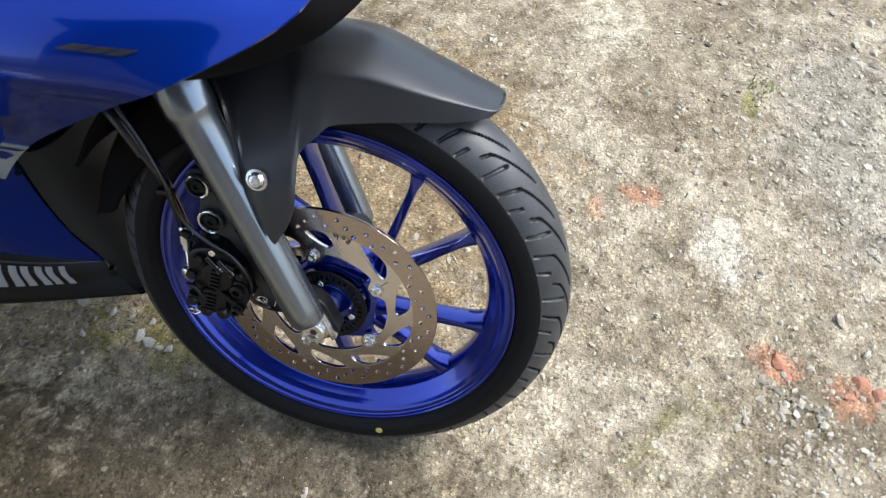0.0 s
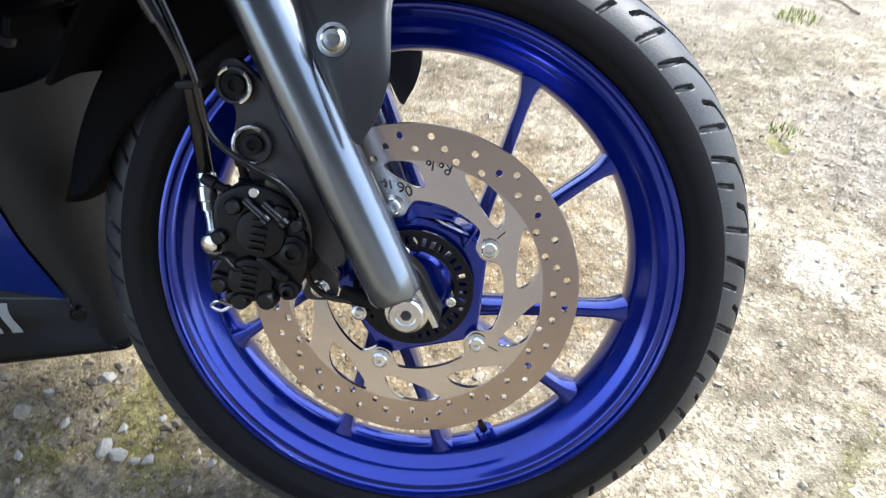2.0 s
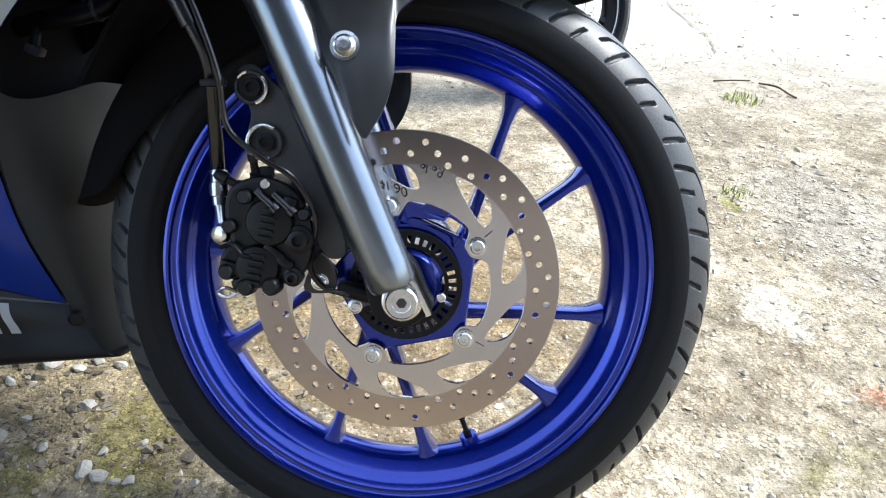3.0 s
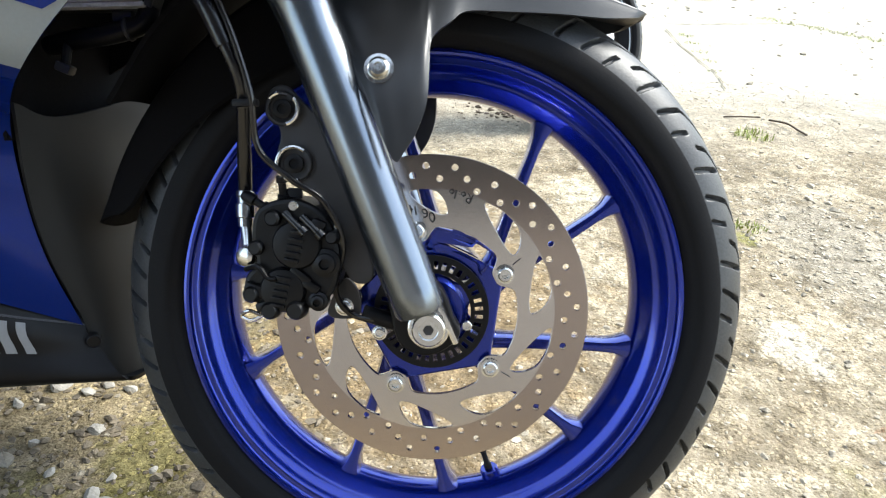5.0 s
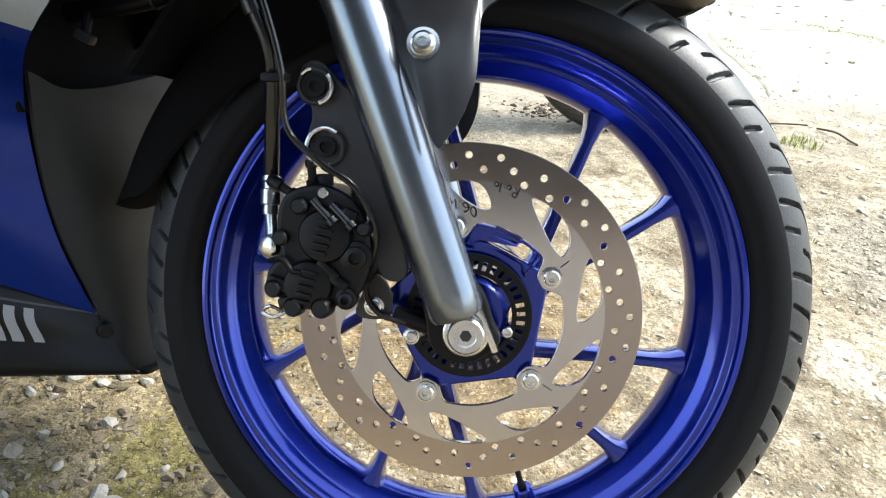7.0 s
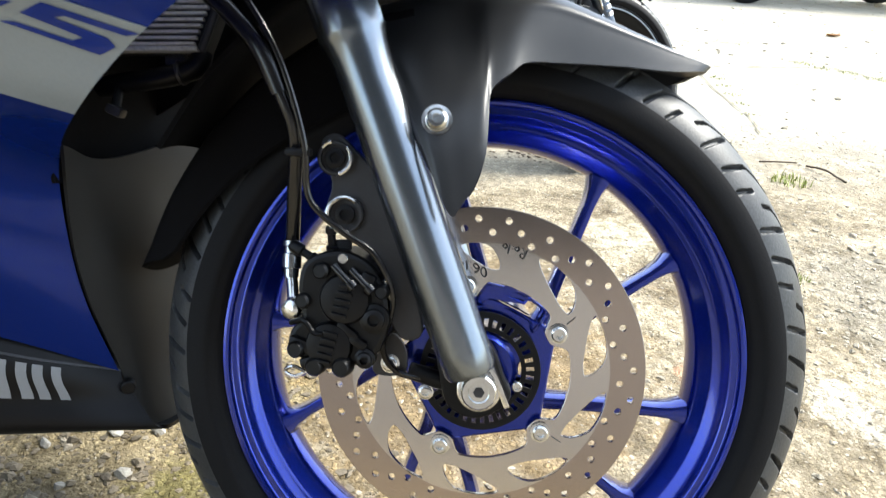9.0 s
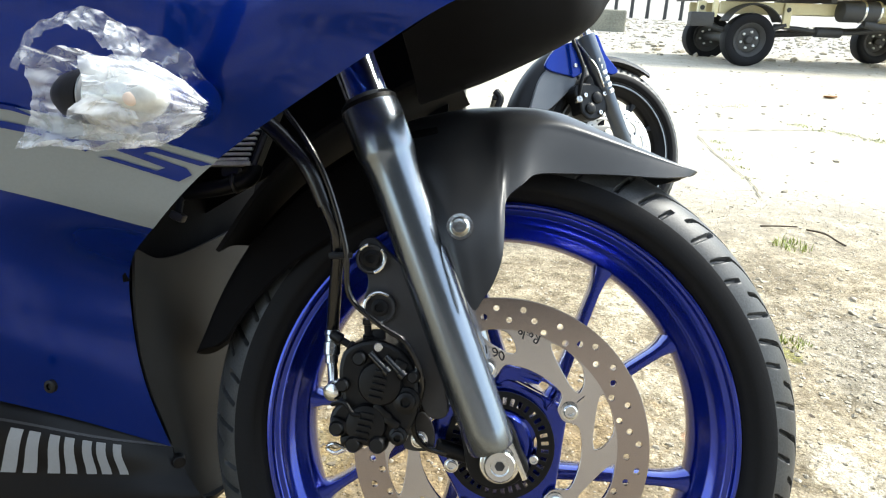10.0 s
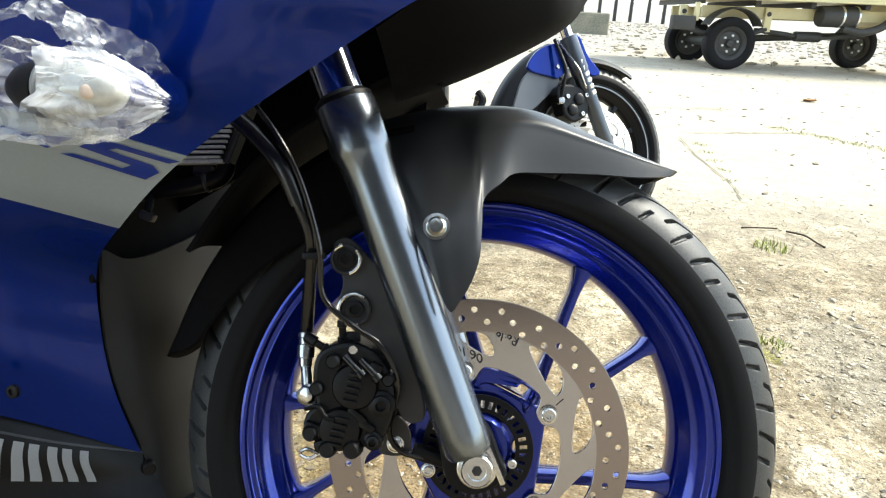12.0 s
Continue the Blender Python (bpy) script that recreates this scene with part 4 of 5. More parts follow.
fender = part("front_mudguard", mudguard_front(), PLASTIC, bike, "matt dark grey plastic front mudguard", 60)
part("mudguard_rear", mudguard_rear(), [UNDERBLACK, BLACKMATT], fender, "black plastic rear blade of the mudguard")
for side in (-1, 1):
    part("mudguard_bolt", turned([(0, 0.0118), (0.0018, 0.0118), (0.0020, 0.0090), (0.0045, 0.0084), (0.0066, 0.0062), (0.0068, 0.0036), (0.0048, 0.0034), (0.0048, 0.0004)],
                                 (-0.0350, side * 0.1225, 0.2075), (-0.0350, side * 0.3, 0.2400), 24), STEEL, fender, "bright domed bolt")

# ---- fairing ----
SIDE_LOW = [
    [(-0.345, -0.020, -0.020), (-0.430, -0.090, 0.032), (-0.560, -0.150, 0.080), (-0.800, -0.170, 0.120)],
    [(-0.356, -0.050, 0.050), (-0.430, -0.130, 0.098), (-0.560, -0.190, 0.140), (-0.800, -0.200, 0.180)],
    [(-0.358, -0.070, 0.110), (-0.430, -0.150, 0.140), (-0.560, -0.205, 0.170), (-0.800, -0.210, 0.210)],
    [(-0.346, -0.098, 0.172), (-0.415, -0.170, 0.190), (-0.540, -0.212, 0.215), (-0.800, -0.215, 0.255)],
    [(-0.2857, -0.172, 0.207), (-0.385, -0.200, 0.235), (-0.520, -0.218, 0.265), (-0.800, -0.220, 0.300)],
]
SIDE_HIGH = [
    [(-0.2176, -0.195, 0.263), (-0.320, -0.228, 0.290), (-0.480, -0.238, 0.315), (-0.800, -0.230, 0.350)],
    [(-0.094, -0.238, 0.328), (-0.220, -0.254, 0.340), (-0.420, -0.258, 0.360), (-0.800, -0.240, 0.390)],
    [(-0.020, -0.258, 0.362), (-0.150, -0.275, 0.376), (-0.380, -0.272, 0.395), (-0.800, -0.240, 0.430)],
    [(0.060, -0.205, 0.402), (-0.060, -0.250, 0.420), (-0.320, -0.250, 0.445), (-0.800, -0.200, 0.480)],
    [(0.075, -0.120, 0.440), (-0.040, -0.170, 0.470), (-0.300, -0.180, 0.510), (-0.800, -0.140, 0.540)],
]
SIDE = Loft(SIDE_LOW + SIDE_HIGH)
fairing = part("side_fairing", SIDE.sheet(0.004, flip=-1), BLUE, bike, "glossy blue side fairing panel", 60)
part("stripe", SIDE.sheet(0.002, np.linspace(4.0, 4.96, 9), np.linspace(0.0, 2.6, 25), 0.0015, -1), SILVER, fairing, "silver-grey decal stripe")


def decal(name, v0, v1, u0, u1, shear, mat, label, lift=0.0026):
    def edge(v, u):
        return v, u + shear * (v - v0)
    part(name, SIDE.sheet(0.0012, np.linspace(v0, v1, 5), np.linspace(u0, u1, 7), lift, -1, edge), mat, fairing, label)


def mark(outline, mat, label, lift=0.0026):
    """A flat mark with any outline (v, u) laid on the fairing."""
    bm = bmesh.new()
    bm.faces.new([bm.verts.new((v, u, 0)) for v, u in outline])
    for axis, cuts in ((0, np.arange(4.0, 5.3, 0.05)), (1, np.arange(0.0, 3.0, 0.08))):
        for c in cuts:
            co, no = Vector((0, 0, 0)), Vector((0, 0, 0))
            co[axis], no[axis] = c, 1
            bmesh.ops.bisect_plane(bm, geom=bm.verts[:] + bm.edges[:] + bm.faces[:], plane_co=co, plane_no=no)
    for q in bm.verts:
        v, u = q.co.x, q.co.y
        n = Vector(SIDE.normal(v, u))
        q.co = Vector(SIDE.at(v, u)) + (n if n.y < 0 else -n) * lift
    part("decal_bar", bm, mat, fairing, label)


# angular blue marks on the stripe
mark(((4.771, 0.612), (4.901, 0.565), (4.901, 0.005), (4.855, 0.052), (4.856, 0.409), (4.817, 0.448), (4.795, 0.123), (4.743, 0.049), (4.639, 0.086), (4.657, 0.673), (4.690, 0.606), (4.686, 0.272), (4.739, 0.241)), BLUE, "angular blue mark")
mark(((4.800, 1.60), (4.803, 1.10), (4.767, 0.884), (4.841, 0.681), (4.675, 0.761), (4.730, 1.073), (4.715, 1.60)), BLUE, "angular blue mark")
mark(((4.985, 1.60), (4.981, 1.303), (4.893, 1.096), (4.932, 1.284), (4.925, 1.60)), BLUE, "angular blue mark")
for k in range(3):
    decal("decal_bar", 7.37, 7.46, 0.53 + 0.12 * k, 0.63 + 0.12 * k, -0.3, GOLD, "dull gold mark", 0.001)
far_side = [[(x, 0.08 - y + 0.16 * (-0.1 - x), z) for x, y, z in row] for row in SIDE.rows]
part("side_fairing", Loft(far_side).sheet(0.004, np.linspace(0, 6, 25), np.linspace(0.7, 3, 17)), BLUE, bike, "glossy blue fairing panel of the other side", 60)
# added sheet that hides the far blue panel and keeps the gap dark
part("gap_backing", Loft([[(x + 0.06, y - 0.016, z) for x, y, z in row] for row in far_side]).sheet(0.004, np.linspace(0, 6, 25), np.linspace(0.3, 2.6, 17)), BLACKMATT, bike, "black sheet added to keep the fairing gap dark")
part("fairing_screw", bolt((-0.4042, -0.126, 0.0657), (-0.2, -1, -0.1), 0.006, 0.004), BLACKP, fairing)

cowl = Loft([
    [(-0.336, -0.022, -0.078), (-0.320, 0.010, -0.081), (-0.300, 0.120, -0.083)],
    [(-0.347, -0.014, -0.025), (-0.328, 0.020, -0.025), (-0.306, 0.190, -0.025)],
    [(-0.357, -0.046, 0.050), (-0.333, 0.005, 0.050), (-0.312, 0.200, 0.050)],
    [(-0.359, -0.066, 0.110), (-0.336, -0.010, 0.110), (-0.316, 0.200, 0.110)],
    [(-0.346, -0.096, 0.190), (-0.336, -0.030, 0.182), (-0.320, 0.200, 0.235)],
])
inner = part("inner_cowl", cowl.sheet(0.004, flip=-1), DARKGREY, bike, "grained dark grey plastic inner cowl")
part("cowl_plug", rod((-0.339, -0.014, -0.034), (-0.334, -0.024, -0.036), 0.0065, 16), BLACKP, inner, "black plug")

BELLY = Loft([
    [(-0.344, 0.004, 0.020), (-0.400, -0.036, 0.060), (-0.480, -0.080, 0.095), (-0.640, -0.120, 0.120), (-0.820, -0.130, 0.140)],
    [(-0.344, -0.018, -0.022), (-0.400, -0.066, 0.000), (-0.480, -0.112, 0.030), (-0.640, -0.150, 0.060), (-0.820, -0.160, 0.080)],
    [(-0.330, -0.015, -0.050), (-0.388, -0.056, -0.036), (-0.480, -0.104, -0.018), (-0.640, -0.140, 0.000), (-0.820, -0.150, 0.010)],
    [(-0.308, -0.010, -0.080), (-0.372, -0.044, -0.072), (-0.480, -0.090, -0.062), (-0.640, -0.125, -0.055), (-0.820, -0.130, -0.050)],
    [(-0.306, 0.055, -0.084), (-0.372, 0.040, -0.084), (-0.480, 0.020, -0.084), (-0.640, 0.000, -0.084), (-0.820, 0.000, -0.084)],
])
belly = part("belly_pan", BELLY.sheet(0.004), BLACKP, bike, "black belly pan with pale lettering")
part("trim", BELLY.sheet(0.003, np.linspace(0.93, 0.97, 3), np.linspace(0.0, 4.0, 33), 0.0012), BRACKET, belly, "thin grey trim line")
def letter_slant(v, u):
    return v, u - 0.13 * (2.06 - v)


for k in range(7):
    for e in (0.0, 0.185):
        u = 0.835 + 0.335 * k + e
        part("letter_bar", BELLY.sheet(0.0010, np.linspace(1.05, 2.05, 7), np.linspace(u, u + 0.10, 4), 0.0014, 1.0, letter_slant), WHITE, belly, "pale grey bar of lettering")

# black under-nose panel between fairing and mudguard
nose = Loft([
    [(-0.072, -0.226, 0.345), (-0.070, -0.150, 0.324), (-0.075, -0.060, 0.327), (-0.075, 0.030, 0.360)],
    [(-0.020, -0.244, 0.370), (-0.010, -0.165, 0.340), (-0.010, -0.060, 0.349), (-0.010, 0.030, 0.385)],
    [(0.030, -0.215, 0.395), (0.045, -0.150, 0.362), (0.043, -0.060, 0.373), (0.043, 0.030, 0.412)],
    [(0.062, -0.185, 0.412), (0.078, -0.130, 0.388), (0.087, -0.060, 0.398), (0.090, 0.030, 0.430)],
    [(0.076, -0.110, 0.440), (0.100, -0.080, 0.430), (0.110, -0.040, 0.432), (0.108, 0.035, 0.452)],
])
under = part("nose_underpanel", nose.sheet(0.004), UNDERBLACK, bike, "black plastic panel under the nose")
shell_rows = [[(x - 0.010, -0.112, z - 0.004), (x, -0.050, z + 0.040), (x, 0.050, z + 0.040), (x - 0.010, 0.130, z + 0.010), (x - 0.040, 0.215, z + 0.015)]
              for x, z in ((0.100, 0.450), (0.020, 0.465), (-0.100, 0.485), (-0.300, 0.515), (-0.780, 0.545))]
part("nose_shell", Loft(shell_rows).sheet(0.004), BLUE, bike, "glossy blue top of the nose fairing", 60)
part("panel_screw", bolt((-0.033, -0.112, 0.3345), (0, -0.8, -1), 0.004, 0.002), BLACKP, under)

# radiator and dark frame parts in the gap
rad = part("radiator", plate([[(-0.360, 0.2725), (-0.2415, 0.2725), (-0.1950, 0.3850), (-0.360, 0.3850)]], -0.061, -0.030, 0.001), BLACKP, bike, "finned aluminium radiator")
for k in range(21):
    z = 0.2765 + 0.0050 * k
    part("fin", box((-0.3010 + 0.207 * (z - 0.2725), -0.0625, z), (0.110 + 0.414 * (z - 0.2725), 0.008, 0.0026), 0.0005), RADIATOR, rad)
part("radiator_tank", tube([(-0.2405, -0.060, 0.2715), (-0.2220, -0.060, 0.3170), (-0.1940, -0.060, 0.3840)], 0.0036, 12, 4), BRACKET, rad, "cast aluminium radiator edge")
part("radiator_foot", box((-0.2980, -0.060, 0.2725), (0.112, 0.012, 0.004), 0.001), RADIATOR, rad)
part("coolant_pipe", tube([(-0.2430, -0.050, 0.272), (-0.2460, -0.052, 0.262), (-0.2540, -0.053, 0.256), (-0.2790, -0.053, 0.250), (-0.3150, -0.045, 0.247), (-0.345, -0.03, 0.245)], 0.0090, 16, 6), BLACKP, rad, "black coolant hose")
part("pipe_clip", rod((-0.2590, -0.053, 0.2545), (-0.2640, -0.053, 0.2535), 0.0105, 20), BRACKET, rad)
part("connector", box((-0.2680, -0.045, 0.2660), (0.018, 0.012, 0.009), 0.002), BRACKET, rad)
part("connector", box((-0.3180, -0.058, 0.2210), (0.014, 0.012, 0.008), 0.002, Euler((0, radians(25), 0)).to_matrix()), BRACKET, rad, "dull metal fitting")
part("fitting_stem", rod((-0.3180, -0.058, 0.2230), (-0.3200, -0.045, 0.2480), 0.004, 10), BLACKP, rad)
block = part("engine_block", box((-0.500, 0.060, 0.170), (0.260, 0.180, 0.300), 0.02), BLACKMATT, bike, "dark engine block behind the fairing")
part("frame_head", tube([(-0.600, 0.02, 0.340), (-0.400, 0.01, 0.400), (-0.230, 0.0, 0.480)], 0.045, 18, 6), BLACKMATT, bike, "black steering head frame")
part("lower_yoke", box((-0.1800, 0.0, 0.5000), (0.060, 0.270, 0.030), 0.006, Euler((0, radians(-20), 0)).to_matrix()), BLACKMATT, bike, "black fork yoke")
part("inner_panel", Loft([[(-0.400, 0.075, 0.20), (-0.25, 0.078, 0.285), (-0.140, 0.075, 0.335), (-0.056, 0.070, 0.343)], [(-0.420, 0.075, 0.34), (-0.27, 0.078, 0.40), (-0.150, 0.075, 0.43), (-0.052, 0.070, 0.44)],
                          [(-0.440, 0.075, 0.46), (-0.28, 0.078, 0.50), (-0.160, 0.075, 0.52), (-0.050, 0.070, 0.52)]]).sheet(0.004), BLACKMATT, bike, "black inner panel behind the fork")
# black sheet in place of the shaded opening above the inner cowl
part("recess_backing", Loft([[(-0.352, -0.094, 0.158), (-0.352, -0.020, 0.160), (-0.340, 0.21, 0.160)], [(-0.352, -0.105, 0.210), (-0.352, -0.020, 0.215), (-0.340, 0.21, 0.220)], [(-0.345, -0.130, 0.262), (-0.350, -0.020, 0.275), (-0.330, 0.21, 0.300)], [(-0.340, -0.130, 0.340), (-0.345, -0.020, 0.350), (-0.330, 0.21, 0.380)]]).sheet(0.003), BLACKMATT, bike, "black sheet standing in for the dark opening above the inner cowl")
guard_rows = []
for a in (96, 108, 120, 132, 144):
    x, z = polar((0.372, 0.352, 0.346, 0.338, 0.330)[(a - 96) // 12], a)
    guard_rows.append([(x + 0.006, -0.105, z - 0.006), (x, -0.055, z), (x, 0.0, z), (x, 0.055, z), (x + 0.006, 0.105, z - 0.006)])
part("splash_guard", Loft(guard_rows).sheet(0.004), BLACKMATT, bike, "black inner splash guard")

# ---- turn signal ----
signal = part("turn_signal_stalk", turned([(0, 0.019), (0.010, 0.018), (0.020, 0.014), (0.034, 0.0115), (0.092, 0.0100)], (-0.224, -0.232, 0.297), (-0.212, -0.318, 0.2815), 24), BLUE, bike, "turn signal on a short blue stalk")
bezel_c, lens_tip, rear_tip = Vector((-0.2380, -0.3300, 0.2795)), Vector((-0.1905, -0.3460, 0.2755)), Vector((-0.2760, -0.3120, 0.2855))
part("lens", turned([(0, 0.0165), (0.010, 0.0168), (0.022, 0.0160), (0.034, 0.0140), (0.043, 0.0105), (0.048, 0.0060), (0.050, 0.002)], bezel_c, lens_tip, 36), LENSW, signal, "clear lens with a white reflector")
part("bezel", turned([(0, 0.0165), (0.0012, 0.0180), (0.0030, 0.0180), (0.0042, 0.0168)], bezel_c, lens_tip, 36), WHITE, signal, "white bezel ring")
part("housing", turned([(0, 0.0166), (0.012, 0.0162), (0.024, 0.0140), (0.034, 0.0095), (0.040, 0.003)], bezel_c, rear_tip, 36), BLACKP, signal, "black rear housing")
part("bulb", turned([(0, 0.0044), (0.0010, 0.0042), (0.0018, 0.0032), (0.0022, 0.0018), (0.0023, 0.001)], (-0.2075, -0.3520, 0.2735), (-0.2040, -0.3675, 0.2725), 18), AMBER, signal, "faint amber bulb behind the lens")

# ---- plastic bag left over the turn signal ----
bag = thing("plastic_bag", "crumpled clear plastic bag wrapped over the turn signal", "bag", STAND)


def bag_body():
    """A crumpled sleeve round the signal, open at its outer end."""
    rng = random.Random(7)
    bm = bmesh.new()
    s0, s1 = Vector((-0.1840, -0.3250, 0.2760)), Vector((-0.2780, -0.3400, 0.2820))
    d = (s1 - s0).normalized()
    side = d.cross(Vector((0, 0, 1))).normalized()
    up = side.cross(d)
    rings = []
    N, M = 56, 120
    for i in range(N):
        ring_v = []
        for k in range(M):
            a = 2 * math.pi * k / M
            mouth = min(1.0, max(0.0, 0.55 - 0.9 * math.cos(a)))   # the mouth is cut back on one side
            t = -0.006 + (0.112 - 0.050 * mouth * mouth * (3 - 2 * mouth)) * i / (N - 1)
            base = float(np.interp(t, (-0.006, 0.006, 0.02, 0.05, 0.08, 0.105), (0.005, 0.0145, 0.0205, 0.0240, 0.0262, 0.0285)))
            n = noise.noise(Vector((3.2 * math.cos(a), 3.2 * math.sin(a), 30 * t)))
            crease = 1 - 2.2 * abs(noise.noise(Vector((5.5 * math.cos(a), 5.5 * math.sin(a), 55 * t + 7))))
            small = 1 - 2.2 * abs(noise.noise(Vector((13 * math.cos(a), 13 * math.sin(a), 130 * t))))
            fold = 1 + 0.26 * n + 0.10 * crease + 0.035 * small
            r = base * fold
            ring_v.append(bm.verts.new(s0 + d * (t + 0.005 * n) + side * (r * math.cos(a)) + up * (r * math.sin(a) - 0.003)))
        rings.append(ring_v)
    for p, q in zip(rings, rings[1:]):
        for k in range(M):
            bm.faces.new((p[k], p[(k + 1) % M], q[(k + 1) % M], q[k]))
    return bm


def crumpled_strip(points, widths, seed):
    """A ribbon of film along points, creased across its width."""
    line = smooth_line(points, 18)
    w = [float(q[0]) for q in smooth_line([[q] for q in widths], 18)]
    bm = bmesh.new()
    rows = []
    for i, q in enumerate(line):
        d = Vector(line[min(i + 1, len(line) - 1)] - line[max(i - 1, 0)]).normalized()
        side = d.cross(Vector((0, -1, 0.25))).normalized()
        out = d.cross(side)
        row = []
        for k in range(19):
            s = (k - 9) / 9
            n = noise.noise(Vector((i * 0.22 + seed, s * 2.5, seed))) + 0.35 * noise.noise(Vector((i * 0.5 + seed, s * 6.0, seed)))
            row.append(bm.verts.new(Vector(q) + side * (s * w[i] * (1 + 0.3 * n)) + out * (0.35 * w[i] * math.sin(3.0 * s + 0.5 * i) * 0.6 + 0.5 * w[i] * n)))
        rows.append(row)
    for a, b in zip(rows, rows[1:]):
        for k in range(18):
            bm.faces.new((a[k], a[k + 1], b[k + 1], b[k]))
    return bm


part("sleeve", bag_body(), FILM, bag, "", 60)
part("handle", crumpled_strip([(-0.3040, -0.312, 0.3020), (-0.2930, -0.311, 0.3230), (-0.2790, -0.310, 0.3310), (-0.2610, -0.308, 0.3340), (-0.2440, -0.306, 0.3240), (-0.2320, -0.300, 0.3100)], (0.003, 0.004, 0.004, 0.007, 0.009, 0.008), 3), FILM, bag, "", 70)
part("handle", crumpled_strip([(-0.2520, -0.300, 0.3310), (-0.2380, -0.282, 0.3250), (-0.2240, -0.262, 0.3190), (-0.2140, -0.240, 0.3080)], (0.004, 0.009, 0.010, 0.003), 11), FILM, bag, "", 70)

# ---- the second motorcycle ----
STAND_B = Matrix.Translation((0.385, 1.65, 0.2646 + rise(0.385, 1.65))) @ Matrix(LEAN_ROWS).to_4x4() @ pose(0, 0, 0, 0, 0, 25) @ Matrix.Scale(0.95, 4)
bike_b = thing("motorcycle", "blue and grey motorcycle with black wheels, parked behind", "motorcycle", STAND_B)
tyre_b = part("tyre", tyre_mesh(stand=STAND_B, turns=360, across=40), [RUBBER, SIDEWALL], bike_b, "dusty black tyre", 50)
rim_b = part("rim", rim_mesh(), BLACKP, bike_b, "black cast rim with a bright edge", 28)
part("rim_line", revolve([(0.2225, -0.0432), (0.2275, -0.0432), (0.2275, -0.0424), (0.2225, -0.0424)], 96), SILVER, rim_b, "pale rim tape")
for k in range(5):
    part("spoke", spoke(57.0 - 72 * k, 45.0 - 72 * k, 0.045, 0.0085, 0.0065), BLACKP, rim_b, "", 40)
    part("spoke", spoke(27.0 - 72 * k, 38.0 - 72 * k, 0.045, 0.0085, 0.0065), BLACKP, rim_b, "", 40)
part("hub", revolve([(0.010, -0.060), (0.045, -0.055), (0.050, -0.030), (0.050, 0.030), (0.010, 0.060)], 40), BLACKP, bike_b)
disc_b = part("brake_disc", disc.data.copy(), DISC, bike_b, "drilled steel brake disc")
disc_b.data.materials.clear()
disc_b.data.materials.append(DISCFAR)
foot_b, top_b = Vector((0.007, -0.105, 0.005)), Vector((-0.150, -0.105, 0.355))
leg_b = part("fork_leg", turned([(0, 0.020), (0.01, 0.0245), (0.25, 0.0255), (0.275, 0.0300), (0.385, 0.0300)], foot_b, top_b, 32), PALEALLOY, bike_b, "slate grey fork leg with white lettering")
part("inner_tube", rod(top_b, top_b + (top_b - foot_b) * 0.5, 0.020, 28), CHROME, leg_b)
for k in range(6):
    c = foot_b.lerp(top_b, 0.50 + 0.056 * k)
    part("letter_bar", box((c.x + 0.006, c.y - 0.0250, c.z), (0.020, 0.006, 0.0125), 0.001, Euler((0, radians(-25), radians(22))).to_matrix()), DISCFAR, leg_b, "white block of lettering")
part("axle_bolt", bolt((0.012, -0.118, -0.002), (0, -1, 0), 0.012, 0.012), STEEL, bike_b)
leg_b2 = part("fork_leg", turned([(0, 0.020), (0.01, 0.0245), (0.25, 0.0255), (0.275, 0.0300), (0.385, 0.0300)], foot_b + Vector((0, 0.21, 0)), top_b + Vector((0, 0.21, 0)), 24), PALEALLOY, bike_b)
cal_loop_b = [(-0.200, 0.165), (-0.185, 0.195), (-0.130, 0.200), (-0.095, 0.185), (-0.075, 0.140), (-0.090, 0.100), (-0.135, 0.080), (-0.170, 0.100), (-0.180, 0.135)]
cal_b = part("brake_calliper", plate([round_loop(cal_loop_b, 3)], -0.118, -0.055, 0.006), CALIPER, bike_b, "black cast brake calliper")
for x, z, r in ((-0.115, 0.155, 0.020), (-0.140, 0.118, 0.019)):
    part("piston_housing", turned([(0, r), (0.007, r * 0.96), (0.010, r * 0.7), (0.0105, 0.003)], (x, -0.116, z), (x, -0.3, z), 20), CALIPER, cal_b)
for x, z in ((-0.088, 0.170), (-0.160, 0.160), (-0.103, 0.108)):
    part("bolt", bolt((x, -0.118, z), (0, -1, 0), 0.0075, 0.007), STEEL, cal_b, "bright bolt head")
part("banjo_bolt", rod((-0.178, -0.10, 0.145), (-0.184, -0.124, 0.145), 0.011, 14), STEEL, cal_b)
bracket_b = [(-0.150, 0.100), (-0.125, 0.205), (-0.095, 0.250), (-0.070, 0.235), (-0.060, 0.150), (-0.040, 0.090), (-0.090, 0.070)]
part("calliper_bracket", plate([round_loop(bracket_b, 3)], -0.054, -0.044, 0.002), BLACKP, bike_b)
part("brake_hose", tube([(-0.182, -0.115, 0.150), (-0.178, -0.124, 0.200), (-0.172, -0.126, 0.250), (-0.200, -0.105, 0.345)], 0.006, 10), BLACKP, bike_b)
part("sensor_cable", tube([(-0.080, -0.118, 0.175), (-0.105, -0.128, 0.215), (-0.130, -0.128, 0.260), (-0.185, -0.100, 0.345)], 0.004, 8), STEEL, bike_b)


def arch(r0, r1, a0, a1, half, thick=0.004):
    rows = []
    for i in range(9):
        a = a0 + (a1 - a0) * i / 8
        row = []
        for k in range(7):
            q = -1 + k / 3
            r = r1 - (r1 - r0) * abs(q) ** 3
            x, z = polar(r, a)
            row.append((x, half * q, z))
        rows.append(row)
    return Loft(rows).sheet(thick)


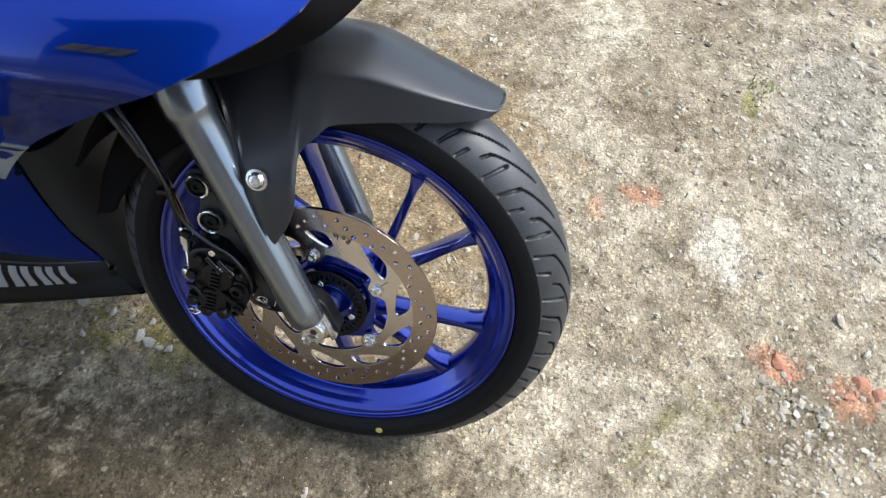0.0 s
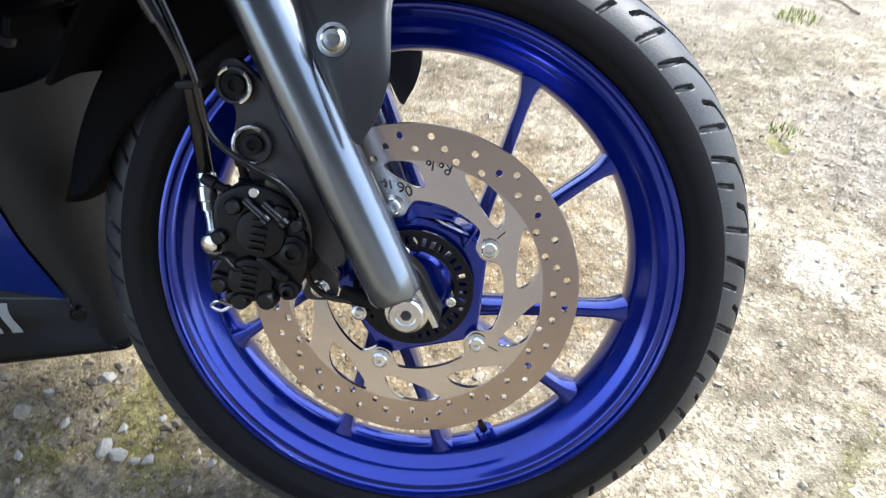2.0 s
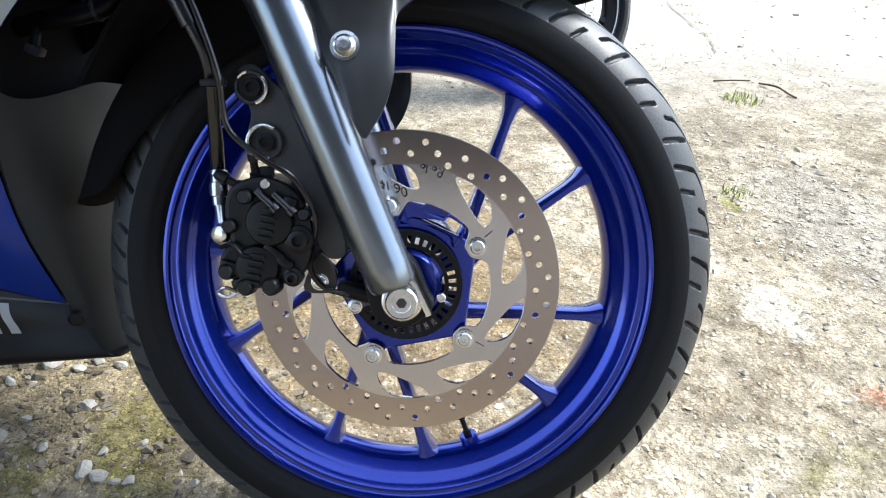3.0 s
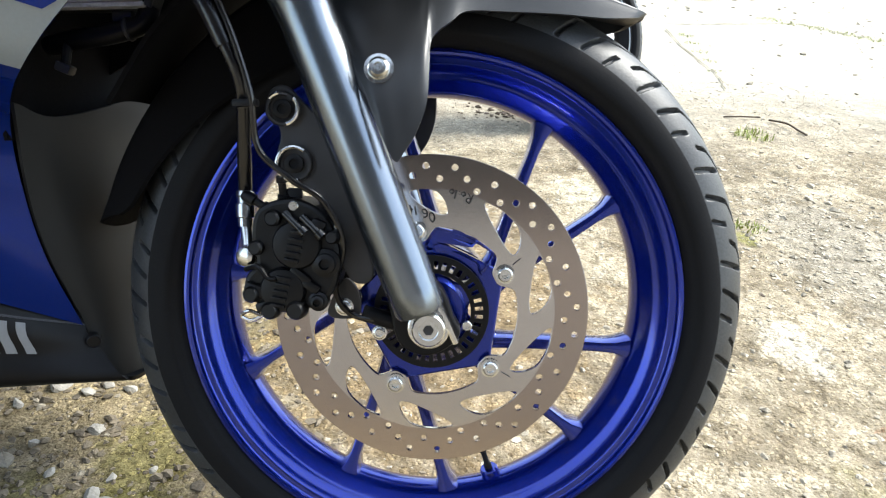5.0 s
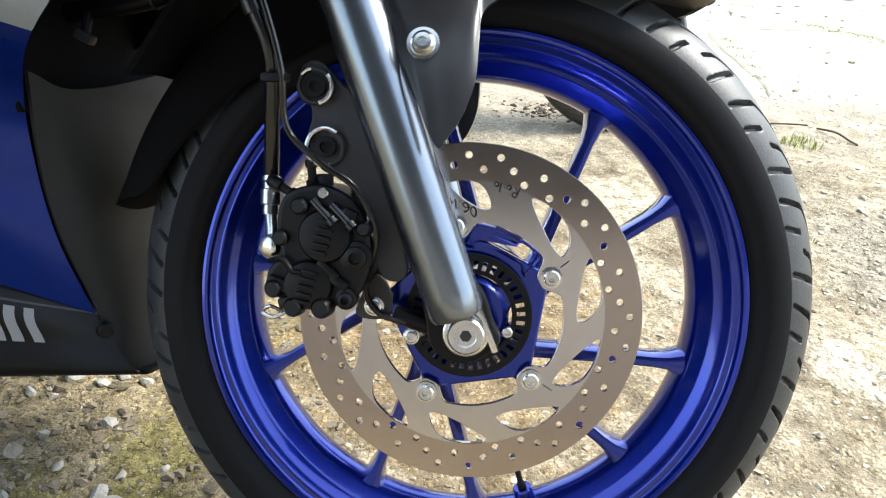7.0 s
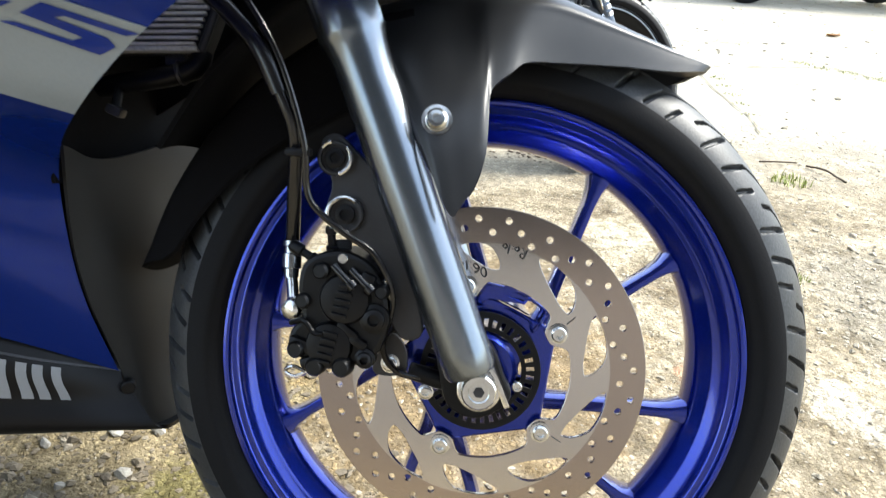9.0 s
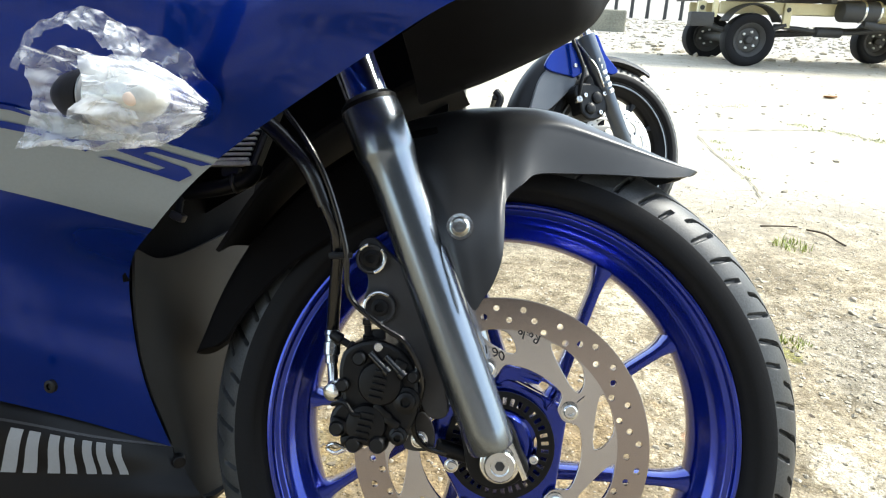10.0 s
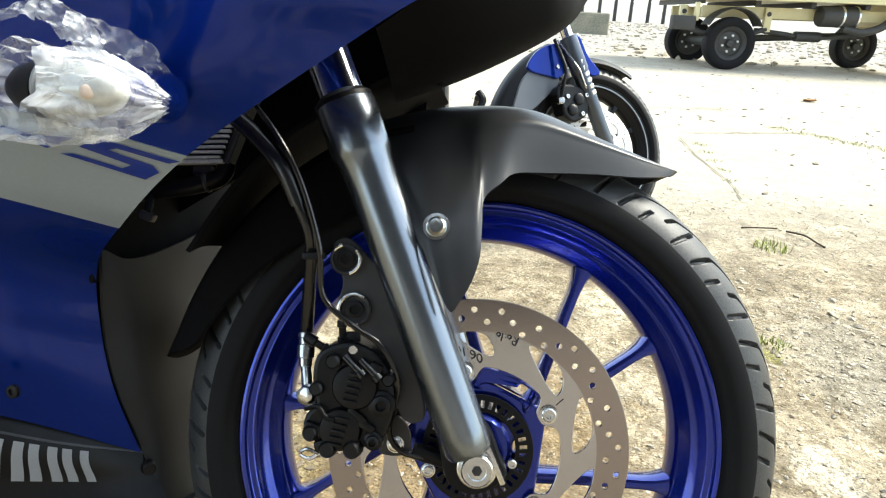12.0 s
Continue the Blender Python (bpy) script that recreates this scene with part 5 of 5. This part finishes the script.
guard_b = part("front_mudguard", arch(0.350, 0.398, 116, 172, 0.066), BLACKP, bike_b, "black front mudguard with blue and grey panels")
part("mudguard_tip", arch(0.302, 0.330, 60, 94, 0.050, 0.007), BLACKP, guard_b, "black front tip of the mudguard")
flank = [polar(r, a) for r, a in ((0.355, 122), (0.364, 135), (0.370, 144), (0.362, 153), (0.352, 166), (0.302, 160), (0.268, 142), (0.275, 127))]
part("mudguard_flank", plate([round_loop(flank, 4)], -0.078, -0.066, 0.003), GREYPAINT, guard_b, "grey mudguard flank")
saddle = [polar(r, a) for r, a in ((0.398, 128), (0.388, 138), (0.362, 139), (0.306, 132), (0.285, 128), (0.292, 119), (0.335, 113), (0.380, 116))]
part("mudguard_saddle", plate([round_loop(saddle, 4)], -0.088, -0.076, 0.003), BLUE, guard_b, "glossy blue mudguard saddle")
cheek_front = [polar(r, a) for r, a in ((0.388, 107), (0.386, 103), (0.317, 99.5), (0.264, 91), (0.250, 98), (0.285, 105), (0.345, 109))]
part("mudguard_cheek", plate([round_loop(cheek_front, 4)], -0.080, -0.070, 0.003), BLUE, guard_b, "glossy blue mudguard cheek")
part("mudguard_bolt", bolt((-0.178, -0.088, 0.262), (0, -1, 0), 0.007, 0.005), STEEL, guard_b)
# the body stands straight behind the turned wheel
back_b = Matrix.Rotation(radians(-25), 3, "Z")
part("engine_block", box(back_b @ Vector((-0.66, 0.06, 0.14)), (0.34, 0.24, 0.32), 0.03, back_b), BLACKP, bike_b, "dark engine block")
peg = part("footrest", rod(back_b @ Vector((-0.395, -0.06, 0.14)), back_b @ Vector((-0.385, -0.20, 0.155)), 0.011, 14), BLACKP, bike_b, "black footrest and lever")
part("lever", tube([back_b @ Vector(q) for q in ((-0.385, -0.19, 0.175), (-0.37, -0.195, 0.15), (-0.38, -0.195, 0.12))], 0.012, 10), BLACKP, peg)

# ---- the truck across the yard ----
TRUCK = Matrix.Translation((3.33, 8.72, rise(3.33, 8.72))) @ pose(0, 0, 0, 0, -1.2, 5.0)
truck = thing("truck", "cream light truck with a low cargo bed and black wheels", "truck", TRUCK)


def truck_wheel(x, y):
    m = pose(x, y, 0.325)
    bm = revolve([(0.205, -0.075), (0.235, -0.095), (0.290, -0.100), (0.318, -0.085), (0.325, -0.050), (0.325, 0.050), (0.318, 0.085), (0.290, 0.100), (0.205, 0.080)], 48)
    bm.transform(m)
    w = part("tyre", bm, SIDEWALL, truck, "dusty black truck tyre")
    bm = revolve([(0.05, -0.030), (0.120, -0.040), (0.150, -0.030), (0.165, -0.060), (0.205, -0.082), (0.210, -0.078), (0.205, 0.060), (0.05, 0.0)], 48)
    bm.transform(m)
    r = part("rim", bm, TRUCKBLACK, w, "black pressed steel rim")
    bm = revolve([(0.005, -0.085), (0.035, -0.085), (0.050, -0.070), (0.055, -0.030), (0.005, -0.020)], 24)
    bm.transform(m)
    part("hub_cap", bm, TRUCKBLACK, w)
    for k in range(6):
        px, pz = polar(0.100, 60 * k + 15)
        part("wheel_nut", rod((x + px, y - 0.036, 0.325 + pz), (x + px, y - 0.064, 0.325 + pz), 0.016, 8), RADIATOR, w, "bare metal wheel nut")


for x, y in ((0.0, 0.0), (2.55, 0.0), (0.0, 1.35), (2.55, 1.35)):
    truck_wheel(x, y)
bed = part("cargo_bed", box((1.23, 0.65, 1.06), (3.54, 1.75, 0.40), 0.015), CREAM, truck, "cream painted steel cargo bed")
part("rub_rail", box((1.23, -0.235, 1.02), (3.54, 0.025, 0.05), 0.006), CREAM, bed)
part("bed_sill", box((1.23, -0.225, 0.872), (3.50, 0.03, 0.03), 0.006), CREAM, bed)
for k in range(5):
    part("cross_member", box((-0.45 + 0.72 * k, 0.65, 0.825), (0.07, 1.5, 0.06), 0.008), TRUCKBLACK, bed)
for y in (0.12, 1.18):
    part("frame_rail", box((1.12, y, 0.715), (2.96, 0.06, 0.14), 0.012), CREAM, truck, "cream chassis rail")
for x in (-0.62, 0.50):
    part("spring_bracket", box((x, 0.07, 0.63), (0.10, 0.06, 0.30), 0.01), CREAM, truck)
    part("bracket_hole", rod((x, 0.041, 0.70), (x, 0.030, 0.70), 0.030, 18), TRUCKBLACK, truck)
part("leaf_spring", tube([(-0.62, 0.06, 0.52), (-0.3, 0.06, 0.44), (0.0, 0.06, 0.40), (0.25, 0.06, 0.44), (0.5, 0.06, 0.52)], 0.035, 10, 6, 0.8), TRUCKBLACK, truck)
part("axle_beam", rod((0.0, 0.05, 0.33), (0.0, 1.30, 0.33), 0.06, 16), TRUCKBLACK, truck)
part("drive_shaft", rod((0.0, 0.62, 0.36), (2.2, 0.62, 0.48), 0.045, 16), TRUCKBLACK, truck)
part("exhaust_pipe", tube([(0.40, 0.16, 0.50), (0.75, 0.16, 0.47), (1.0, 0.16, 0.44), (1.4, 0.16, 0.44), (1.9, 0.16, 0.50)], 0.030, 12), TRUCKBLACK, truck)
part("silencer", rod((0.95, 0.16, 0.44), (1.30, 0.16, 0.44), 0.065, 20), TRUCKBLACK, truck)
guard_t = part("wheel_guard", arch(0.40, 0.41, 28, 152, 0.13, 0.012), TRUCKBLACK, truck, "black wheel guard")
guard_t.location = (0.0, -0.02, 0.36)
part("tail_light", box((-0.70, -0.16, 0.56), (0.30, 0.12, 0.17), 0.02), TRUCKBLACK, truck, "dark rear lamp and bumper end")
part("lamp_bracket", box((-0.52, -0.12, 0.70), (0.06, 0.05, 0.22), 0.008), CREAM, truck)
tank = part("air_tank", turned([(0, 0.05), (0.03, 0.12), (0.05, 0.13), (0.50, 0.13), (0.52, 0.12), (0.55, 0.05)], (1.10, -0.02, 0.70), (1.75, -0.02, 0.70), 28), TRUCKBLACK, truck, "black cylindrical tank")
for x in (1.38, 1.58):
    part("strap", rod((x, -0.02, 0.70), (x + 0.04, -0.02, 0.70), 0.137, 28), STEEL, tank, "bright steel strap")
part("coolant_pipe", tube([(1.45, -0.05, 0.56), (1.70, -0.08, 0.52), (1.95, -0.05, 0.58), (2.15, 0.0, 0.70)], 0.05, 12), TRUCKBLACK, truck)
part("cab", box((2.75, 0.65, 1.15), (1.1, 1.70, 1.15), 0.08), CREAM, truck, "cream cab")

# ---- far side of the yard ----
slab = box((0, 0, 0.25), (2.1, 0.8, 0.62), 0.06, None, 3)
block_ob = part("concrete_block", slab, CONCRETE)
tagged(block_ob, "low mossy concrete block standing on gravel", "block")
block_ob.matrix_world = Matrix.Translation((2.15, 16.4, rise(2.1, 16.4) - 0.1)) @ pose(0, 0, 0, 0, 0, -6)
for k in range(9):
    x = 3.0 + 0.62 * k
    post = tagged(part("fence_post", turned([(0, 0.07), (1.5, 0.06), (1.52, 0.03)], (0, 0, -0.1), (0, 0, 1), 10), TRUCKBLACK), "dark upright post at the far edge of the yard", "post", "row of posts")
    post.location = (x, 27.0 + 0.1 * (k % 3), rise(x, 27))


# ---- loose stones, grass, leaves ----
def stone_field(name, count, seed, spread, sizes, label, mat, sink=0.35, keep=None):
    """Many small stones as one mesh, lying on the ground."""
    rng = np.random.default_rng(seed)
    bm = bmesh.new()
    bmesh.ops.create_icosphere(bm, subdivisions=1, radius=1)
    base = np.array([v.co[:] for v in bm.verts])
    tri = np.array([[v.index for v in f.verts] for f in bm.faces])
    bm.free()
    verts, faces, n = [], [], 0
    while n < count:
        x, y = spread(rng)
        if keep and not keep(x, y):
            continue
        r = sizes[0] * (sizes[1] / sizes[0]) ** (rng.random() ** 2.2)
        v = base * (0.65 + 0.7 * rng.random((len(base), 1))) * r * np.array([1.0, 0.55 + 0.45 * rng.random(), 0.35 + 0.3 * rng.random()])
        a = rng.random() * 2 * math.pi
        c, s = math.cos(a), math.sin(a)
        v = np.stack([v[:, 0] * c - v[:, 1] * s + x, v[:, 0] * s + v[:, 1] * c + y, v[:, 2] + rise(x, y) + relief(x, y) + r * 0.28 * (1 - sink)], 1)
        verts.append(v)
        faces.append(tri + n * len(base))
        n += 1
    mesh = bpy.data.meshes.new(name)
    mesh.from_pydata(np.concatenate(verts).tolist(), [], np.concatenate(faces).tolist())
    return tagged(part(name, mesh, mat, angle=25), label, "stones", kind="stuff")


def off_tyre(x, y):
    if y < -0.10 + 0.06 * noise.noise(Vector((x * 9, y * 9, 2))) and x < 0.45 and noise.noise(Vector((x * 57, y * 57, 4))) < 0.25:
        return False
    if x < -0.15 and y < 0.35 and noise.noise(Vector((x * 40, y * 40, 0))) > -0.2:
        return False
    return not (-0.13 < x < 0.13 and -0.16 < y < 0.02)


stone_field("gravel", 11000, 1, lambda g: (g.uniform(-1.0, 1.6), g.uniform(-0.7, 2.2)), (0.0014, 0.0065), "small pale grit lying on the concrete", STONE, 1.0, off_tyre)
stone_field("gravel", 2400, 2, lambda g: (g.uniform(-0.8, 1.6), g.uniform(-0.5, 2.4)), (0.0030, 0.009), "scattered pale pebbles on the concrete", STONE, 1.3, lambda x, y: x > -0.15 and off_tyre(x, y))
stone_field("gravel", 2600, 12, lambda g: (g.uniform(-0.85, -0.10), g.uniform(-0.45, 0.60)), (0.0022, 0.0085), "brown chippings in damp soil", STONEDARK, 1.2, lambda x, y: not (-0.13 < x < 0.13 and -0.16 < y < 0.02) and (y > -0.14 or noise.noise(Vector((x * 57, y * 57, 4))) > 0.2))
stone_field("gravel", 260, 3, lambda g: (g.normal(-0.44, 0.14), g.normal(0.03, 0.10)), (0.004, 0.012), "grey chippings in damp soil", STONEDARK, 0.8, off_tyre)
stone_field("gravel", 900, 4, lambda g: (g.normal(0.86, 0.16), g.normal(0.75, 0.30)), (0.003, 0.010), "broken concrete rubble", STONE, 1.0)
stone_field("gravel", 220, 6, lambda g: (g.normal(0.74, 0.07), g.normal(0.02, 0.06)), (0.003, 0.010), "broken concrete rubble", STONE, 1.0)
stone_field("gravel", 1800, 5, lambda g: (g.uniform(-1.5, 7.0), g.uniform(2.2, 9.0)), (0.005, 0.022), "grit and pebbles across the yard", STONE, 0.5)
stone_field("gravel", 5000, 8, lambda g: (g.uniform(0.0, 14.0), g.uniform(9.5, 26.0)), (0.015, 0.09), "grey gravel at the far side of the yard", STONE, 0.5)


BRICKM = material("crushed_red_brick", (0.36, 0.17, 0.105), 0.9, 0, 0, 0.35, 60, 0.6, 260, 0.2)


def stone(x, y, size, seed, mat=STONEGREY, label="pale grey stone lying on the damp soil", name="stone", group="loose stones by the wheel", flat=0.5):
    """One angular stone, sunk a little into the ground."""
    rng = random.Random(seed)
    bm = bmesh.new()
    bmesh.ops.create_icosphere(bm, subdivisions=2, radius=1)
    cuts = [(Vector((rng.uniform(-1, 1), rng.uniform(-1, 1), rng.uniform(-0.4, 1))).normalized(), rng.uniform(0.40, 0.72)) for _ in range(11)]
    for v in bm.verts:
        for n, d in cuts:
            over = v.co.dot(n) - d
            if over > 0:
                v.co -= n * over
        v.co = Vector((v.co.x * size, v.co.y * size * 0.72, v.co.z * size * flat))
    ob = tagged(part(name, bm, mat, angle=25), label, "stone", group)
    ob.matrix_world = Matrix.Translation((x, y, rise(x, y) + relief(x, y) + size * 0.32 * flat)) @ pose(0, 0, 0, rng.uniform(-8, 8), rng.uniform(-8, 8), rng.uniform(0, 180))


for k, (x, y, size) in enumerate(((-0.380, -0.020, 0.019), (-0.359, -0.034, 0.016), (-0.336, -0.038, 0.011), (-0.320, -0.036, 0.012), (-0.369, 0.006, 0.010), (-0.328, 0.024, 0.009), (-0.246, -0.035, 0.009),
                                  (-0.426, 0.089, 0.017), (-0.513, 0.168, 0.022), (-0.470, 0.162, 0.015), (-0.540, 0.180, 0.017), (-0.445, 0.012, 0.013), (-0.548, 0.127, 0.013), (-0.475, -0.038, 0.011),
                                  (-0.445, 0.175, 0.012), (-0.415, 0.170, 0.014), (-0.49, 0.06, 0.012))):
    stone(x, y, size, 50 + k)
for k, (x, y, size) in enumerate(((0.842, 0.187, 0.017), (0.983, 0.976, 0.026), (0.949, 1.042, 0.020), (0.204, 0.614, 0.018), (0.804, 0.244, 0.022), (1.002, 1.141, 0.026), (0.990, 1.020, 0.020), (0.702, 0.035, 0.014), (0.735, 0.020, 0.012), (0.760, 0.060, 0.015))):
    stone(x, y, size * 0.8, 90 + k, STONE, "pale stone lying on the concrete", "stone", "loose stones on the concrete")
for k, (x, y, size) in enumerate(((0.690, 0.140, 0.026), (0.705, 0.112, 0.013), (0.820, 0.128, 0.024), (0.850, 0.112, 0.020), (0.800, 0.100, 0.012))):
    stone(x, y, size, 120 + k, BRICKM, "broken piece of red brick pressed into the ground", "brick_fragment", "brick fragments", 0.2)

stone_field("leaf_litter", 130, 21, lambda g: (g.normal(0.21, 0.075), g.normal(1.72, 0.06)), (0.004, 0.015), "dark bits of dry leaf and bark on the ground", TWIG, 0.9)
stone_field("leaf_litter", 40, 22, lambda g: (g.normal(0.62, 0.05), g.normal(1.10, 0.30)), (0.003, 0.012), "dark bits of dry leaf and bark on the ground", TWIG, 0.9)


def tuft(name, x, y, n, height, spread, seed, label):
    rng = random.Random(seed)
    bm = bmesh.new()
    for _ in range(n):
        a, d = rng.random() * 6.283, spread * math.sqrt(rng.random())
        bx, by = x + d * math.cos(a), y + d * math.sin(a)
        h, b = height * rng.uniform(0.5, 1.0), rng.random() * 6.283
        lean = rng.uniform(0.2, 0.9) * h
        w = 0.0012 + 0.001 * rng.random()
        base = Vector((bx, by, rise(bx, by) - 0.003))
        q = Vector((math.cos(b), math.sin(b), 0))
        s = Vector((-q.y, q.x, 0)) * w
        mid = base + q * lean * 0.35 + Vector((0, 0, h * 0.65))
        tip = base + q * lean + Vector((0, 0, h))
        v = [bm.verts.new(p) for p in (base - s, base + s, mid + s * 0.7, mid - s * 0.7, tip)]
        bm.faces.new(v[:4])
        bm.faces.new((v[3], v[2], v[4]))
    return tagged(part(name, bm, GRASSM), label, "grass", kind="stuff")


tuft("grass", 1.02, 1.58, 110, 0.026, 0.060, 1, "small green grass tuft in a crack")
tuft("grass", 0.72, 0.84, 60, 0.015, 0.035, 2, "short moss and grass")
for k in range(9):
    tuft("grass", 2.15 + 0.10 * k, 4.20 - 0.14 * k, 90, 0.015, 0.085, 10 + k, "grass growing along a slab joint")
for k in range(5):
    tuft("grass", 1.24 + 0.03 * k, 2.55 + 0.22 * k, 30, 0.012, 0.045, 30 + k, "grass growing along a slab joint")
tuft("grass", 1.95, 4.98, 90, 0.015, 0.16, 40, "grass growing along a slab joint")


def crack(points, width, seed):
    """A dark soil-filled slab joint with ragged edges."""
    line = smooth_line(points, 14)
    rng = random.Random(seed)
    bm = bmesh.new()
    rows = []
    for i, q in enumerate(line):
        d = Vector((*(line[min(i + 1, len(line) - 1)] - line[max(i - 1, 0)]), 0)).normalized()
        s = Vector((-d.y, d.x, 0))
        a, b = width * rng.uniform(0.2, 1.0), width * rng.uniform(0.2, 1.0)
        j = Vector((q[0], q[1], 0)) + s * rng.uniform(-1, 1) * width * 0.8
        z = rise(q[0], q[1]) + 0.003
        rows.append([bm.verts.new((j + s * a).to_3d() + Vector((0, 0, z))), bm.verts.new((j - s * b).to_3d() + Vector((0, 0, z)))])
    for a, b in zip(rows, rows[1:]):
        bm.faces.new((a[0], a[1], b[1], b[0]))
    return tagged(part("slab_joint", bm, SOIL), "dark soil-filled joint between concrete slabs", "joint", kind="structure")


crack([(0.655, 0.105), (0.691, 0.082), (0.720, 0.068), (0.750, 0.057)], 0.006, 7)
crack([(0.9, 4.72), (1.35, 4.84), (2.1, 4.98)], 0.008, 1)
crack([(1.35, 3.80), (1.80, 3.93), (2.28, 4.08)], 0.010, 2)
crack([(1.30, 3.62), (1.24, 3.1), (1.21, 2.5), (1.15, 2.2)], 0.005, 3)
crack([(2.28, 4.08), (2.5, 3.7), (2.8, 3.3)], 0.008, 4)


def leaf(x, y, size, turn, mat, label, name="dry_leaf", cat="leaf"):
    bm = bmesh.new()
    rows = []
    for i in range(7):
        t = i / 6
        w = size * 0.32 * math.sin(math.pi * min(1, t * 0.95 + 0.03)) ** 0.8
        rows.append([bm.verts.new((size * (t - 0.5), s * w, 0.15 * size * (t - 0.5) ** 2 + 0.10 * size * abs(s) ** 2 + 0.002)) for s in (-1, 0, 1)])
    for a, b in zip(rows, rows[1:]):
        for k in range(2):
            bm.faces.new((a[k], a[k + 1], b[k + 1], b[k]))
    geo = bmesh.ops.extrude_face_region(bm, geom=bm.faces[:])
    bmesh.ops.translate(bm, vec=(0, 0, 0.0008), verts=[v for v in geo["geom"] if isinstance(v, bmesh.types.BMVert)])
    ob = tagged(part(name, bm, mat), label, cat)
    ob.matrix_world = Matrix.Translation((x, y, rise(x, y) + 0.001)) @ pose(0, 0, 0, 0, 0, turn)


leaf(3.11, 5.82, 0.16, 20, LEAFDRY, "dry orange leaf lying on the concrete")
leaf(-0.60, -0.10, 0.035, 60, STONE, "pale dry leaf on damp soil")
leaf(-0.50, 0.02, 0.03, 130, STONE, "pale dry leaf on damp soil")


def twig(points, r, label):
    pts = [(x, y, rise(x, y) + relief(x, y) + r + h) for x, y, h in points]
    tagged(part("twig", tube(pts, r, 7, 5), TWIG), label, "twig")


twig([(1.155, 1.78, 0.003), (1.19, 1.72, 0.010), (1.205, 1.66, 0.004), (1.215, 1.62, 0.001)], 0.0035, "short dead twig on the concrete")
twig([(1.00, 1.80, 0.001), (1.07, 1.79, 0.008), (1.13, 1.80, 0.004)], 0.003, "short dead twig on the concrete")
twig([(1.44, 1.35, 0.0), (1.42, 1.28, 0.012), (1.40, 1.24, 0.004)], 0.004, "thin dead twig on the concrete")
